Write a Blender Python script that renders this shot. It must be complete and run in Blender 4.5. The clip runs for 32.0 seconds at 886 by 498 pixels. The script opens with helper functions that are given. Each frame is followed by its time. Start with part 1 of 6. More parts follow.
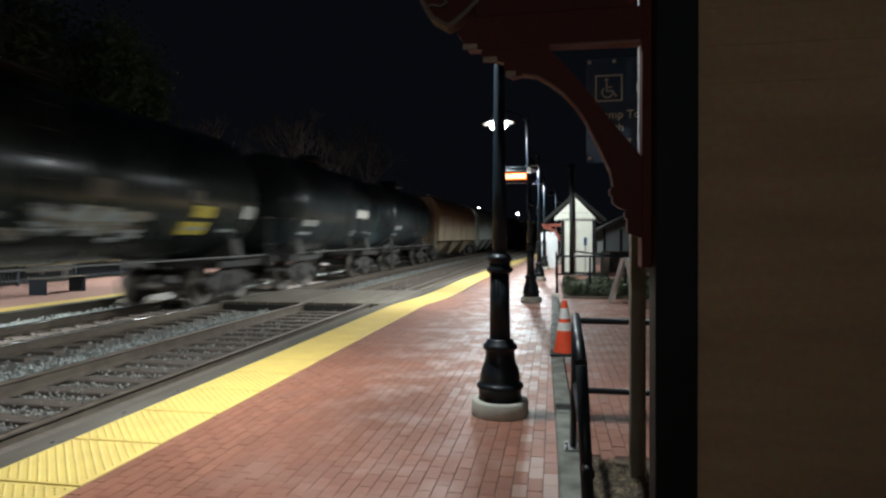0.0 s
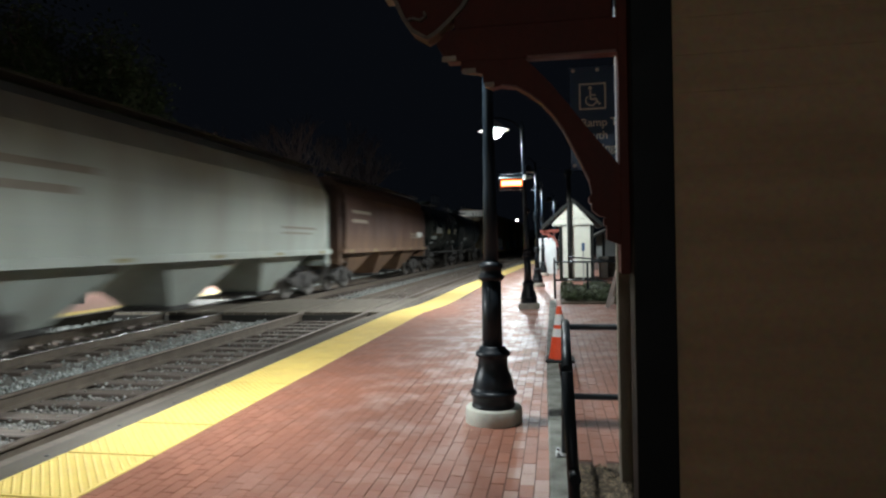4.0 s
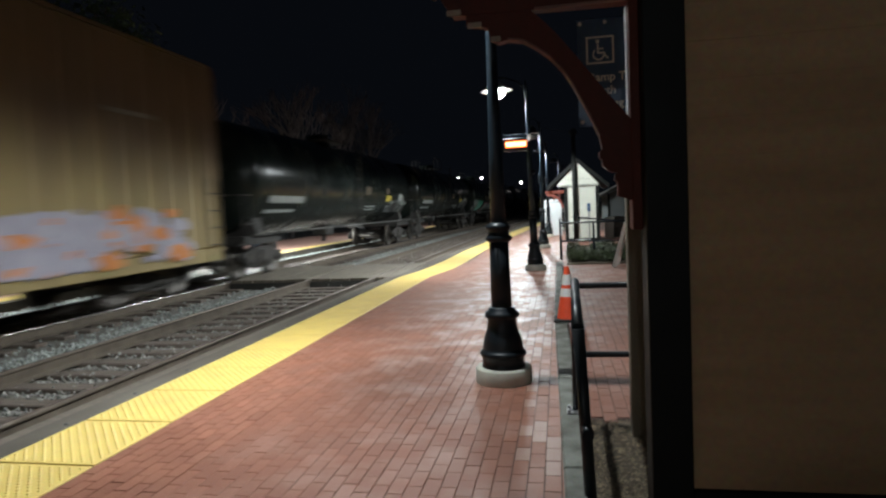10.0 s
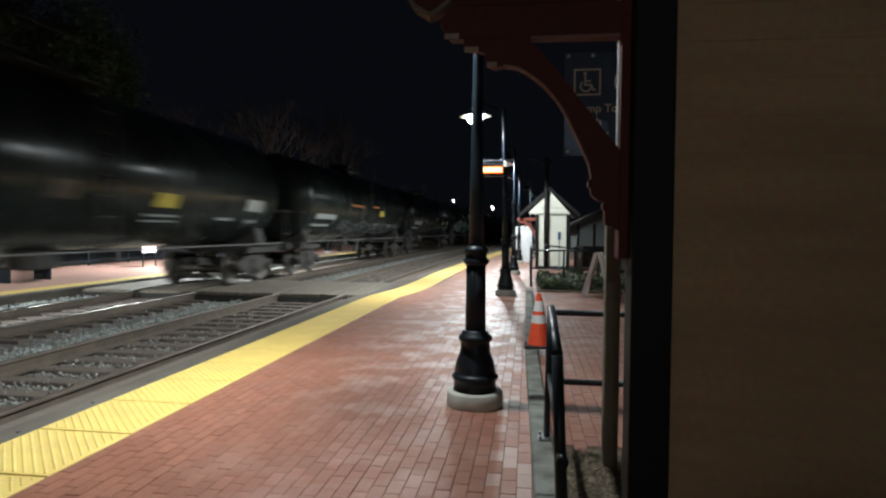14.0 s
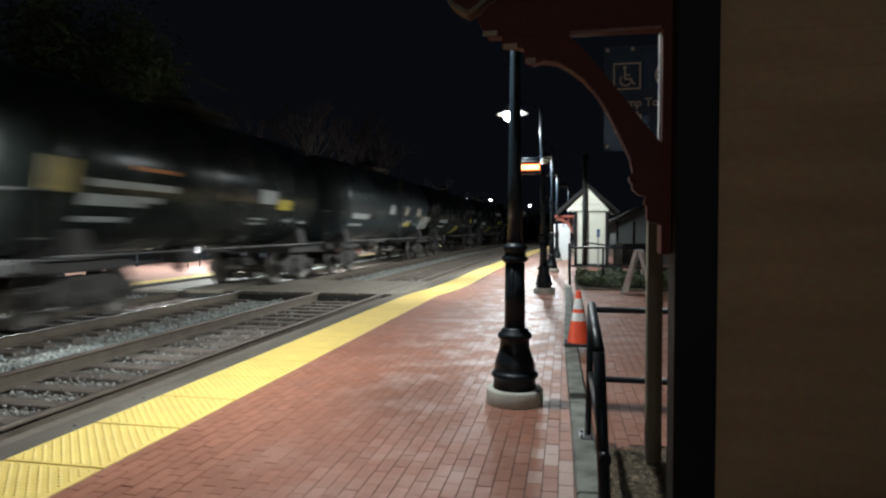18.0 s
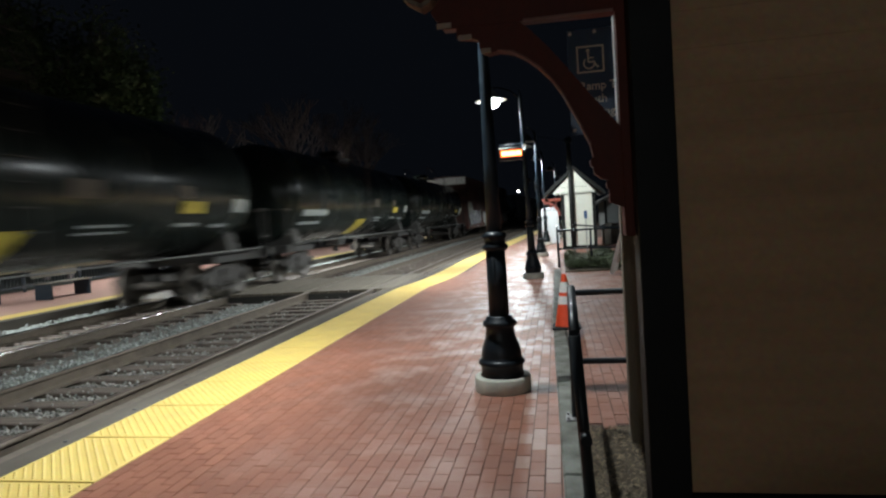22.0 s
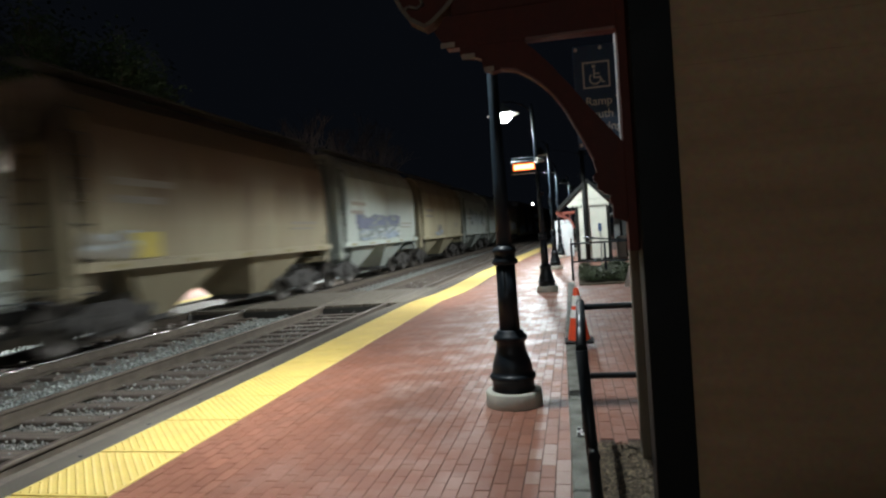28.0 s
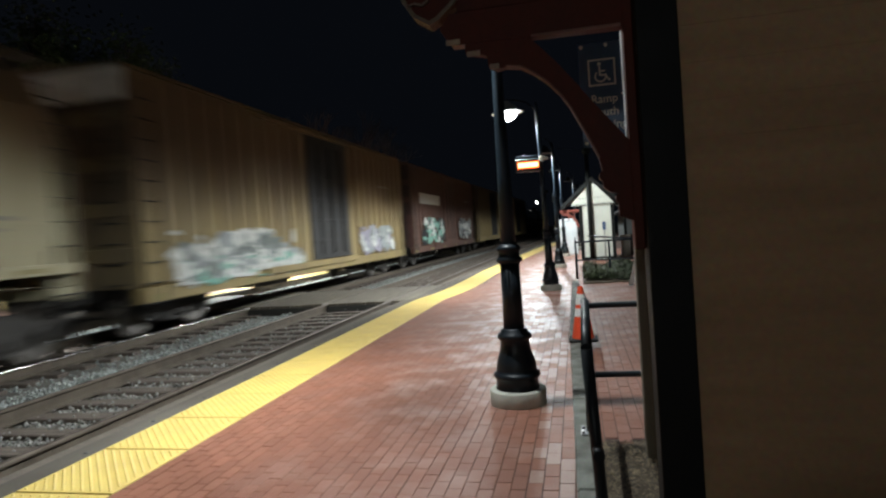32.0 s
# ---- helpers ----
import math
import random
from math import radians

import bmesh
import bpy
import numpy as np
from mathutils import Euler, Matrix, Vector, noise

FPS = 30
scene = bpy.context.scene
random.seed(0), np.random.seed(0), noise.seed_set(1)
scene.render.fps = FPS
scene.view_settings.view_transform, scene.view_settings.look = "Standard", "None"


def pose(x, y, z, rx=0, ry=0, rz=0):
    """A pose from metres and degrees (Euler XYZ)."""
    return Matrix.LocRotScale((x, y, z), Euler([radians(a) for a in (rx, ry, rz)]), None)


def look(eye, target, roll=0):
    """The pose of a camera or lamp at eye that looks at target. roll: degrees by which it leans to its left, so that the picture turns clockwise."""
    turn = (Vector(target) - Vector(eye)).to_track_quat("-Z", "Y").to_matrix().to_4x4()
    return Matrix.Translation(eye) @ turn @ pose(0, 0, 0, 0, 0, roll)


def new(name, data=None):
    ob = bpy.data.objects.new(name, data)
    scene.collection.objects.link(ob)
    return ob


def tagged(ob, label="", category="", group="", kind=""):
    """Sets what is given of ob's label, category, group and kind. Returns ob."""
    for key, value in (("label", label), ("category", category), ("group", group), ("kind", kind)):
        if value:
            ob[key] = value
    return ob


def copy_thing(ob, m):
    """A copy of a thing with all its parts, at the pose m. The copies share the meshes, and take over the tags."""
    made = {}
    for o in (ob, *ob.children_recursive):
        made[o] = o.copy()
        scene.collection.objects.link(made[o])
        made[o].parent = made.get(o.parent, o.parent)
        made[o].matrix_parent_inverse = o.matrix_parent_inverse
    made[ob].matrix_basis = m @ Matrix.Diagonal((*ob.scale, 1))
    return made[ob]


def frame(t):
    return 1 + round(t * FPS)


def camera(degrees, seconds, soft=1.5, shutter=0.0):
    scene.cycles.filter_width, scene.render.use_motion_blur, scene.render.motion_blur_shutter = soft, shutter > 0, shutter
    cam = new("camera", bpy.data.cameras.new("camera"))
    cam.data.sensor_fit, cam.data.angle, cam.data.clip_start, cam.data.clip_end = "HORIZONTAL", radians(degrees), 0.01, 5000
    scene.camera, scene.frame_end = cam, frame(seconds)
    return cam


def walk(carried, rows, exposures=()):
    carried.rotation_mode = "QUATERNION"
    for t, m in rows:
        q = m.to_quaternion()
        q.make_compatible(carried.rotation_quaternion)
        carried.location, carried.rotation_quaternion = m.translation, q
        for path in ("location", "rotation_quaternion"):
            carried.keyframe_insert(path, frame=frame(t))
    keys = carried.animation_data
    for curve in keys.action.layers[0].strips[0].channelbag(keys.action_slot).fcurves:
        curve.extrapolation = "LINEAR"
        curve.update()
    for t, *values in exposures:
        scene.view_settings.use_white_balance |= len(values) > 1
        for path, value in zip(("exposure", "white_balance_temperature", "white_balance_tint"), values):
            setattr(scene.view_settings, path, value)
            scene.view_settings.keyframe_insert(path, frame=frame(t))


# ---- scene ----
cam = camera(70.9, 32.0, soft=2.3, shutter=0.9)
PATH = [
    (0, (0.061, -0.059, 1.496), (-0.29, 1.91, 1.459), -0.3),
    (0.5, (0.103, -0.072, 1.506), (-0.247, 1.897, 1.489), -0.6),
    (1, (0.12, -0.056, 1.501), (-0.238, 1.912, 1.496), -0.7),
    (1.5, (0.108, -0.06, 1.491), (-0.251, 1.907, 1.493), -0.5),
    (2, (0.103, -0.067, 1.5), (-0.249, 1.902, 1.492), -0.2),
    (2.5, (0.101, -0.078, 1.501), (-0.243, 1.892, 1.494), -0.6),
    (3, (0.115, -0.08, 1.504), (-0.227, 1.891, 1.496), -0.9),
    (3.5, (0.136, -0.08, 1.506), (-0.211, 1.89, 1.497), -1.0),
    (5.5, (0.144, -0.053, 1.493), (-0.215, 1.914, 1.455), -1.6),
    (6, (0.137, -0.061, 1.501), (-0.225, 1.906, 1.458), -1.4),
    (6.5, (0.145, -0.058, 1.493), (-0.217, 1.909, 1.45), -1.3),
    (7, (0.138, -0.063, 1.492), (-0.221, 1.904, 1.448), -0.9),
    (7.5, (0.139, -0.045, 1.48), (-0.209, 1.924, 1.428), -0.2),
    (8, (0.121, -0.043, 1.478), (-0.209, 1.929, 1.406), 0.1),
    (8.5, (0.136, -0.035, 1.483), (-0.172, 1.939, 1.398), -0.1),
    (9, (0.145, -0.047, 1.488), (-0.155, 1.928, 1.389), -0.4),
    (9.5, (0.142, -0.041, 1.479), (-0.166, 1.931, 1.36), -1.7),
    (10, (0.117, -0.058, 1.487), (-0.253, 1.904, 1.36), -2.6),
    (10.5, (0.133, -0.067, 1.487), (-0.267, 1.888, 1.354), -3.5),
    (11, (0.185, -0.07, 1.492), (-0.217, 1.885, 1.362), -3.9),
    (11.5, (0.224, -0.05, 1.486), (-0.099, 1.92, 1.373), -3.0),
    (12, (0.218, -0.06, 1.485), (-0.068, 1.916, 1.381), -2.5),
    (12.5, (0.188, -0.051, 1.489), (-0.086, 1.928, 1.401), -2.3),
    (13, (0.14, -0.067, 1.498), (-0.133, 1.913, 1.423), -1.6),
    (13.5, (0.091, -0.076, 1.481), (-0.183, 1.904, 1.419), -0.4),
    (14, (0.043, -0.066, 1.481), (-0.227, 1.915, 1.422), 0.5),
    (14.5, (0.025, -0.06, 1.468), (-0.251, 1.92, 1.403), 1.0),
    (15, (0.021, -0.074, 1.493), (-0.341, 1.892, 1.421), 0.6),
    (15.5, (0.066, -0.087, 1.496), (-0.318, 1.874, 1.429), -0.4),
    (17.5, (0.038, -0.086, 1.479), (-0.364, 1.872, 1.429), -0.4),
    (18, (0.032, -0.085, 1.473), (-0.355, 1.876, 1.41), -0.1),
    (18.5, (0.076, -0.081, 1.48), (-0.287, 1.884, 1.398), -0.6),
    (19, (0.127, -0.098, 1.486), (-0.218, 1.87, 1.39), -1.8),
    (19.5, (0.139, -0.082, 1.487), (-0.2, 1.886, 1.382), -2.4),
    (20, (0.134, -0.083, 1.482), (-0.213, 1.883, 1.373), -2.7),
    (20.5, (0.137, -0.073, 1.487), (-0.216, 1.892, 1.375), -3.1),
    (21, (0.143, -0.072, 1.488), (-0.217, 1.892, 1.379), -3.4),
    (21.5, (0.138, -0.077, 1.486), (-0.222, 1.887, 1.383), -3.6),
    (22, (0.135, -0.077, 1.486), (-0.228, 1.887, 1.391), -3.7),
    (22.5, (0.139, -0.079, 1.492), (-0.226, 1.886, 1.397), -3.7),
    (23, (0.113, -0.085, 1.482), (-0.256, 1.879, 1.394), -2.7),
    (23.5, (0.033, -0.083, 1.478), (-0.327, 1.883, 1.389), -1.7),
    (24, (0.011, -0.08, 1.479), (-0.338, 1.887, 1.39), -1.4),
    (24.5, (0.027, -0.077, 1.486), (-0.319, 1.891, 1.399), -1.4),
    (25, (0.086, -0.091, 1.495), (-0.266, 1.876, 1.413), -2.1),
    (25.5, (0.148, -0.087, 1.492), (-0.227, 1.876, 1.417), -2.5),
    (27.5, (0.186, -0.087, 1.491), (-0.222, 1.87, 1.435), -3.9),
    (28, (0.182, -0.092, 1.495), (-0.226, 1.865, 1.446), -4.1),
    (28.5, (0.163, -0.086, 1.503), (-0.257, 1.869, 1.466), -3.9),
    (29, (0.154, -0.072, 1.503), (-0.274, 1.882, 1.476), -3.5),
    (29.5, (0.183, -0.066, 1.492), (-0.247, 1.887, 1.472), -3.6),
    (30, (0.188, -0.078, 1.503), (-0.233, 1.877, 1.48), -4.4),
    (30.5, (0.179, -0.088, 1.502), (-0.245, 1.866, 1.47), -4.4),
    (31, (0.179, -0.081, 1.502), (-0.244, 1.874, 1.458), -4.3),
    (31.5, (0.179, -0.076, 1.494), (-0.243, 1.878, 1.443), -4.3),
    (32, (0.176, -0.083, 1.495), (-0.244, 1.871, 1.441), -4.0),
]

walk(cam, [(t, look(eye, target, roll)) for t, eye, target, roll in PATH])

# ---- night sky and exposure ----
scene.view_settings.exposure = 0.0
world = bpy.data.worlds.new("night_sky")
world.use_nodes = True
wbg = world.node_tree.nodes["Background"]
wbg.inputs["Color"].default_value = (0.24, 0.31, 0.46, 1)
wbg.inputs["Strength"].default_value = 0.009
scene.world = world
LAMP_WATTS = 700.0
LOBE = 1.0
LAMP_COLOUR = (0.92, 1.0, 1.025)


# ---- materials ----
def surface(name, colour, second=None, rough=0.7, metal=0.0, scale=6.0, fine=60.0, bump=0.15, spread=0.25, streak=None, vary=None, spec=0.5, span=(0.95, 1.06), dust_sheen=None, rust_shade=None):
    """Two scales of noise between two tones, with fine relief. streak stretches the stains; vary adds a shift piece by
    piece; dust_sheen lays a pale polished film in clouds, piece by piece, with the lamps' sheen put into its colour;
    rust_shade (colour, from, to height) runs down from the roof in ragged streaks, rusty tone and lamp falloff in one
    colour.
    """
    m = bpy.data.materials.new(name)
    m.use_nodes = True
    nt = m.node_tree
    n, l = nt.nodes, nt.links
    b = n["Principled BSDF"]
    b.inputs["Roughness"].default_value = rough
    b.inputs["Metallic"].default_value = metal
    b.inputs["Specular IOR Level"].default_value = spec
    tc = n.new("ShaderNodeTexCoord")
    mp = n.new("ShaderNodeMapping")
    mp.inputs["Scale"].default_value = streak or (1, 1, 1)
    l.new(tc.outputs["Object"], mp.inputs["Vector"])
    big, small = n.new("ShaderNodeTexNoise"), n.new("ShaderNodeTexNoise")
    big.inputs["Scale"].default_value, small.inputs["Scale"].default_value = scale, fine
    big.inputs["Detail"].default_value, small.inputs["Detail"].default_value = 6, 3
    l.new(mp.outputs["Vector"], big.inputs["Vector"])
    l.new(tc.outputs["Object"], small.inputs["Vector"])
    second = second or tuple(c * 0.6 for c in colour)
    ramp = n.new("ShaderNodeValToRGB")
    ramp.color_ramp.elements[0].position, ramp.color_ramp.elements[1].position = 0.5 - spread, 0.5 + spread
    ramp.color_ramp.elements[0].color, ramp.color_ramp.elements[1].color = (*second, 1), (*colour, 1)
    l.new(big.outputs["Fac"], ramp.inputs["Fac"])
    mix = n.new("ShaderNodeMix")
    mix.data_type, mix.blend_type = "RGBA", "MULTIPLY"
    mix.inputs["Factor"].default_value = 0.35
    l.new(ramp.outputs["Color"], mix.inputs["A"])
    l.new(small.outputs["Color"], mix.inputs["B"])
    last = mix.outputs["Result"]
    if vary:
        if vary == "object":
            source = n.new("ShaderNodeObjectInfo").outputs["Random"]
        else:
            source = n.new("ShaderNodeNewGeometry").outputs["Random Per Island"]
        hsv = n.new("ShaderNodeHueSaturation")
        shift = n.new("ShaderNodeMapRange")
        shift.inputs["To Min"].default_value, shift.inputs["To Max"].default_value = span
        l.new(source, shift.inputs["Value"])
        l.new(shift.outputs["Result"], hsv.inputs["Value"])
        l.new(last, hsv.inputs["Color"])
        last = hsv.outputs["Color"]
    polish = None
    if dust_sheen:
        # pale film: dusty clouds, with lamp sheen on the bricks painted in
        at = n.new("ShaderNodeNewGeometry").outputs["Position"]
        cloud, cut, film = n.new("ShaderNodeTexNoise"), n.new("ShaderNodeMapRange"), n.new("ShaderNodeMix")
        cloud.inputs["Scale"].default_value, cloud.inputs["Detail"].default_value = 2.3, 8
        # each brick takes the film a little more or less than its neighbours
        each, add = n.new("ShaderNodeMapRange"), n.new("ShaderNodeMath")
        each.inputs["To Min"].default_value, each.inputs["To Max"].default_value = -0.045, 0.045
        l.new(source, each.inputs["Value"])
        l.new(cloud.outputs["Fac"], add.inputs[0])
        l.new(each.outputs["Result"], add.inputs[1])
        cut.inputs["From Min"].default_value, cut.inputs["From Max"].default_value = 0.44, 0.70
        # kept to the kerb side, where the painted lamp sheen lies
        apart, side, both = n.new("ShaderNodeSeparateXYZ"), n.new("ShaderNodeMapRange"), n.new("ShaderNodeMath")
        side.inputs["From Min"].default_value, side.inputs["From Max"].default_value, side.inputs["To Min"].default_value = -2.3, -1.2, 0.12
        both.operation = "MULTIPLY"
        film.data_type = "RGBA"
        film.inputs["B"].default_value = (*dust_sheen, 1)
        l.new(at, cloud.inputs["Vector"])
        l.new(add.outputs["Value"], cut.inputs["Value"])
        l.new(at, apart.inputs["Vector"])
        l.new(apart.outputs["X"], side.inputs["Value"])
        # weaker and rougher again beside the kerb, where the sheen ends
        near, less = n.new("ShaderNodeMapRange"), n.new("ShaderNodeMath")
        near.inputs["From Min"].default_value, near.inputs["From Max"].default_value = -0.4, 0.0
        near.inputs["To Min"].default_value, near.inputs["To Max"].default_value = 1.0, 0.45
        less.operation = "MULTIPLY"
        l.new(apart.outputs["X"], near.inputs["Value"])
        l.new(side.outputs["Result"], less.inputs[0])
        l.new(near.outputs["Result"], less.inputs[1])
        # strongest beyond the first post, where the second lamp's sheen is painted
        along, sheen_zone = n.new("ShaderNodeMapRange"), n.new("ShaderNodeMath")
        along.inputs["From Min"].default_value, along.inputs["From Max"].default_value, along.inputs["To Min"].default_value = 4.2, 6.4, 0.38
        sheen_zone.operation = "MULTIPLY"
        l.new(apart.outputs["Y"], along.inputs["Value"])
        l.new(cut.outputs["Result"], sheen_zone.inputs[0])
        l.new(along.outputs["Result"], sheen_zone.inputs[1])
        l.new(sheen_zone.outputs["Value"], both.inputs[0])
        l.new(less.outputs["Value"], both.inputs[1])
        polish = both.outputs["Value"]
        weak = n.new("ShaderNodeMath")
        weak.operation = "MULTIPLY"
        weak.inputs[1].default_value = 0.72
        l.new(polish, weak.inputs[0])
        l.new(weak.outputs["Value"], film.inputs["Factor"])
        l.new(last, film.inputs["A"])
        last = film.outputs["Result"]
    if rust_shade:
        # rusty streaks, with the lamps' falloff towards the roof painted into the same colour
        tone, z0, z1 = rust_shade
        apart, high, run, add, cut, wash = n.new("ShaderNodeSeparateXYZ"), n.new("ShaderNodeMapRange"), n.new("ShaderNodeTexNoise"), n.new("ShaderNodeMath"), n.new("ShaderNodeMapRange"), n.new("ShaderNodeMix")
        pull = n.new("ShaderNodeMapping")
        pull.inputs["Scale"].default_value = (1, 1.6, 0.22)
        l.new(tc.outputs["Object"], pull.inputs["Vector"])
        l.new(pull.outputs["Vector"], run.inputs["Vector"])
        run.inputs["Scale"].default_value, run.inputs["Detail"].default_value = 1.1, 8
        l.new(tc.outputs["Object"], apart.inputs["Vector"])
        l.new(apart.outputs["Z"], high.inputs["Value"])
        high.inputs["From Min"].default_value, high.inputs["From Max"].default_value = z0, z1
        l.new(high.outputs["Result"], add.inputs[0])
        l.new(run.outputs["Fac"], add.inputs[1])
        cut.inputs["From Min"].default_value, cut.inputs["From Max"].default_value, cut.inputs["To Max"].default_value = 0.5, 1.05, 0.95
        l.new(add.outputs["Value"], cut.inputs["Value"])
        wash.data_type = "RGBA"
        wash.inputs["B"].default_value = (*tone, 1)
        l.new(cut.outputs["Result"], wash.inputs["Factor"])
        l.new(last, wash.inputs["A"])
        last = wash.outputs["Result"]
    l.new(last, b.inputs["Base Color"])
    rr = n.new("ShaderNodeMapRange")
    rr.inputs["To Min"].default_value, rr.inputs["To Max"].default_value = max(rough - 0.15, 0.03), min(rough + 0.15, 1)
    l.new(big.outputs["Fac"], rr.inputs["Value"])
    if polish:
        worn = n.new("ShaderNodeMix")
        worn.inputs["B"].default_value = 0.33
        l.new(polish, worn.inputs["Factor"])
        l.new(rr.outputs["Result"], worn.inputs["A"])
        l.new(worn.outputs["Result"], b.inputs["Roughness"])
    else:
        l.new(rr.outputs["Result"], b.inputs["Roughness"])
    if bump:
        bp = n.new("ShaderNodeBump")
        bp.inputs["Strength"].default_value, bp.inputs["Distance"].default_value = bump, 0.01
        l.new(small.outputs["Fac"], bp.inputs["Height"])
        l.new(bp.outputs["Normal"], b.inputs["Normal"])
    return m


def glow(name, colour, strength):
    m = bpy.data.materials.new(name)
    m.use_nodes = True
    nt = m.node_tree
    e = nt.nodes.new("ShaderNodeEmission")
    e.inputs["Color"].default_value, e.inputs["Strength"].default_value = (*colour, 1), strength
    nt.links.new(e.outputs["Emission"], nt.nodes["Material Output"].inputs["Surface"])
    return m


M = {}
M["brick"] = surface("paver_brick", (0.35, 0.139, 0.083), (0.255, 0.095, 0.057), 0.6, scale=3.2, fine=90, bump=0.3, vary="object", spec=0.5, spread=0.2, span=(0.9, 1.08), dust_sheen=(0.47, 0.35, 0.305))
M["brick_far"] = surface("paver_brick_joined", (0.35, 0.139, 0.083), (0.255, 0.095, 0.057), 0.6, scale=3.2, fine=90, bump=0.3, vary="island", spec=0.5, spread=0.2, span=(0.9, 1.08), dust_sheen=(0.47, 0.35, 0.305))
M["worn_brick"] = surface("worn_paver_brick", (0.42, 0.265, 0.21), (0.35, 0.185, 0.135), 0.45, scale=9, fine=90, bump=0.3, vary="object")
M["worn_far"] = surface("worn_brick_joined", (0.42, 0.27, 0.215), (0.35, 0.185, 0.135), 0.5, scale=9, fine=90, bump=0.3, vary="island")
# far brick made paler, its strong lamplight and sheen put into the colour
M["far_paving"] = surface("lamp_paled_brick", (0.50, 0.30, 0.25), (0.38, 0.21, 0.16), 0.5, scale=1.5, fine=30, bump=0.3)
M["tile_bed"] = surface("dirty_tile_bed", (0.20, 0.13, 0.05), (0.12, 0.08, 0.035), 0.8, scale=5, fine=60)
M["bedding"] = surface("bedding_sand", (0.16, 0.095, 0.07), (0.09, 0.052, 0.04), 0.95, scale=5, fine=120)
M["tactile"] = surface("tactile_yellow", (0.86, 0.645, 0.18), (0.72, 0.51, 0.14), 0.55, scale=3, fine=80, bump=0.1, spread=0.2)
M["concrete"] = surface("concrete", (0.68, 0.68, 0.59), (0.48, 0.475, 0.41), 0.85, scale=4, fine=70, bump=0.3)
M["kerb"] = surface("dirty_kerb_concrete", (0.26, 0.27, 0.235), (0.095, 0.09, 0.072), 0.9, scale=5, fine=60, bump=0.4, spread=0.16)
M["coping"] = surface("weathered_coping", (0.175, 0.155, 0.13), (0.085, 0.074, 0.06), 0.95, scale=3, fine=60, bump=0.3, streak=(1, 0.25, 1), spec=0.2)
M["ballast"] = surface("ballast_bed", (0.25, 0.235, 0.205), (0.12, 0.11, 0.095), 0.95, scale=14, fine=60, bump=0.8)
M["stone"] = surface("ballast_stone", (0.50, 0.535, 0.50), (0.27, 0.28, 0.255), 0.85, scale=8, fine=60, bump=0.3, vary="island", span=(0.55, 1.25))
M["crib_stone"] = surface("dirty_crib_stone", (0.46, 0.45, 0.41), (0.20, 0.185, 0.16), 0.85, scale=8, fine=60, bump=0.3, vary="island", span=(0.35, 1.25))
M["tie"] = surface("creosoted_timber", (0.19, 0.15, 0.12), (0.09, 0.07, 0.058), 0.85, scale=5, fine=60, bump=0.5, streak=(0.3, 4, 1))
M["rail_side"] = surface("rusty_rail", (0.17, 0.135, 0.10), (0.09, 0.07, 0.052), 0.7, 0.3, scale=5, fine=60)
M["rail_top"] = surface("polished_rail", (0.45, 0.44, 0.42), (0.26, 0.24, 0.22), 0.19, 1.0, scale=8, fine=40, bump=0.02)
M["rail_dull"] = surface("dull_rail", (0.20, 0.16, 0.13), (0.12, 0.09, 0.07), 0.5, 0.6, scale=8, fine=40, bump=0.05)
M["dark_stone"] = surface("dark_wall_stone", (0.10, 0.085, 0.07), (0.05, 0.043, 0.036), 0.9, scale=4, fine=50, bump=0.5, vary="object", span=(0.7, 1.2))
M["end_black"] = surface("black_front_slab", (0.03, 0.026, 0.02), (0.014, 0.012, 0.01), 0.9, scale=4, fine=50, bump=0.3)
M["plank"] = surface("crossing_timber", (0.245, 0.21, 0.16), (0.125, 0.105, 0.078), 0.8, scale=4, fine=50, bump=0.5, streak=(4, 0.4, 1))
M["earth"] = surface("dark_ground", (0.07, 0.075, 0.05), (0.035, 0.035, 0.025), 0.95, scale=0.4, fine=6, bump=0.5)
M["iron"] = surface("black_iron_paint", (0.015, 0.021, 0.027), (0.009, 0.013, 0.017), 0.38, scale=6, fine=60, bump=0.06, spec=0.28)
M["pole_grey"] = surface("pole_black_paint", (0.018, 0.030, 0.042), (0.012, 0.021, 0.03), 0.40, scale=6, fine=60, bump=0.05, spec=0.28)
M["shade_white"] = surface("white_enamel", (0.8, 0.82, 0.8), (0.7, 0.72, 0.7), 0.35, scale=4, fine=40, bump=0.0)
M["steel"] = surface("galvanised_steel", (0.55, 0.56, 0.56), (0.38, 0.39, 0.39), 0.35, 0.9, scale=10, fine=60, bump=0.05)
M["cream"] = surface("cream_siding_paint", (0.69, 0.45, 0.25), (0.46, 0.285, 0.15), 0.75, scale=2.2, fine=35, bump=0.2, streak=(0.35, 1, 2.5))
M["white_siding"] = surface("white_siding_paint", (0.78, 0.80, 0.70), (0.68, 0.70, 0.60), 0.65, scale=2, fine=40, bump=0.1)
M["green_trim"] = surface("dark_green_trim", (0.008, 0.009, 0.008), (0.005, 0.006, 0.005), 0.6, scale=4, fine=50, bump=0.1, spec=0.25)
M["red_timber"] = surface("oxblood_timber", (0.145, 0.033, 0.018), (0.09, 0.02, 0.011), 0.6, scale=4, fine=40, bump=0.15, streak=(1, 1, 0.3), spec=0.2)
M["cut_end"] = surface("pale_cut_timber", (0.55, 0.42, 0.32), (0.40, 0.28, 0.2), 0.7, scale=9, fine=60)
M["porch_red"] = surface("porch_red_paint", (0.34, 0.085, 0.055), (0.25, 0.06, 0.04), 0.5, scale=5, fine=50)
M["shingle"] = surface("roof_shingle", (0.075, 0.07, 0.062), (0.04, 0.038, 0.034), 0.9, scale=8, fine=60, bump=0.5)
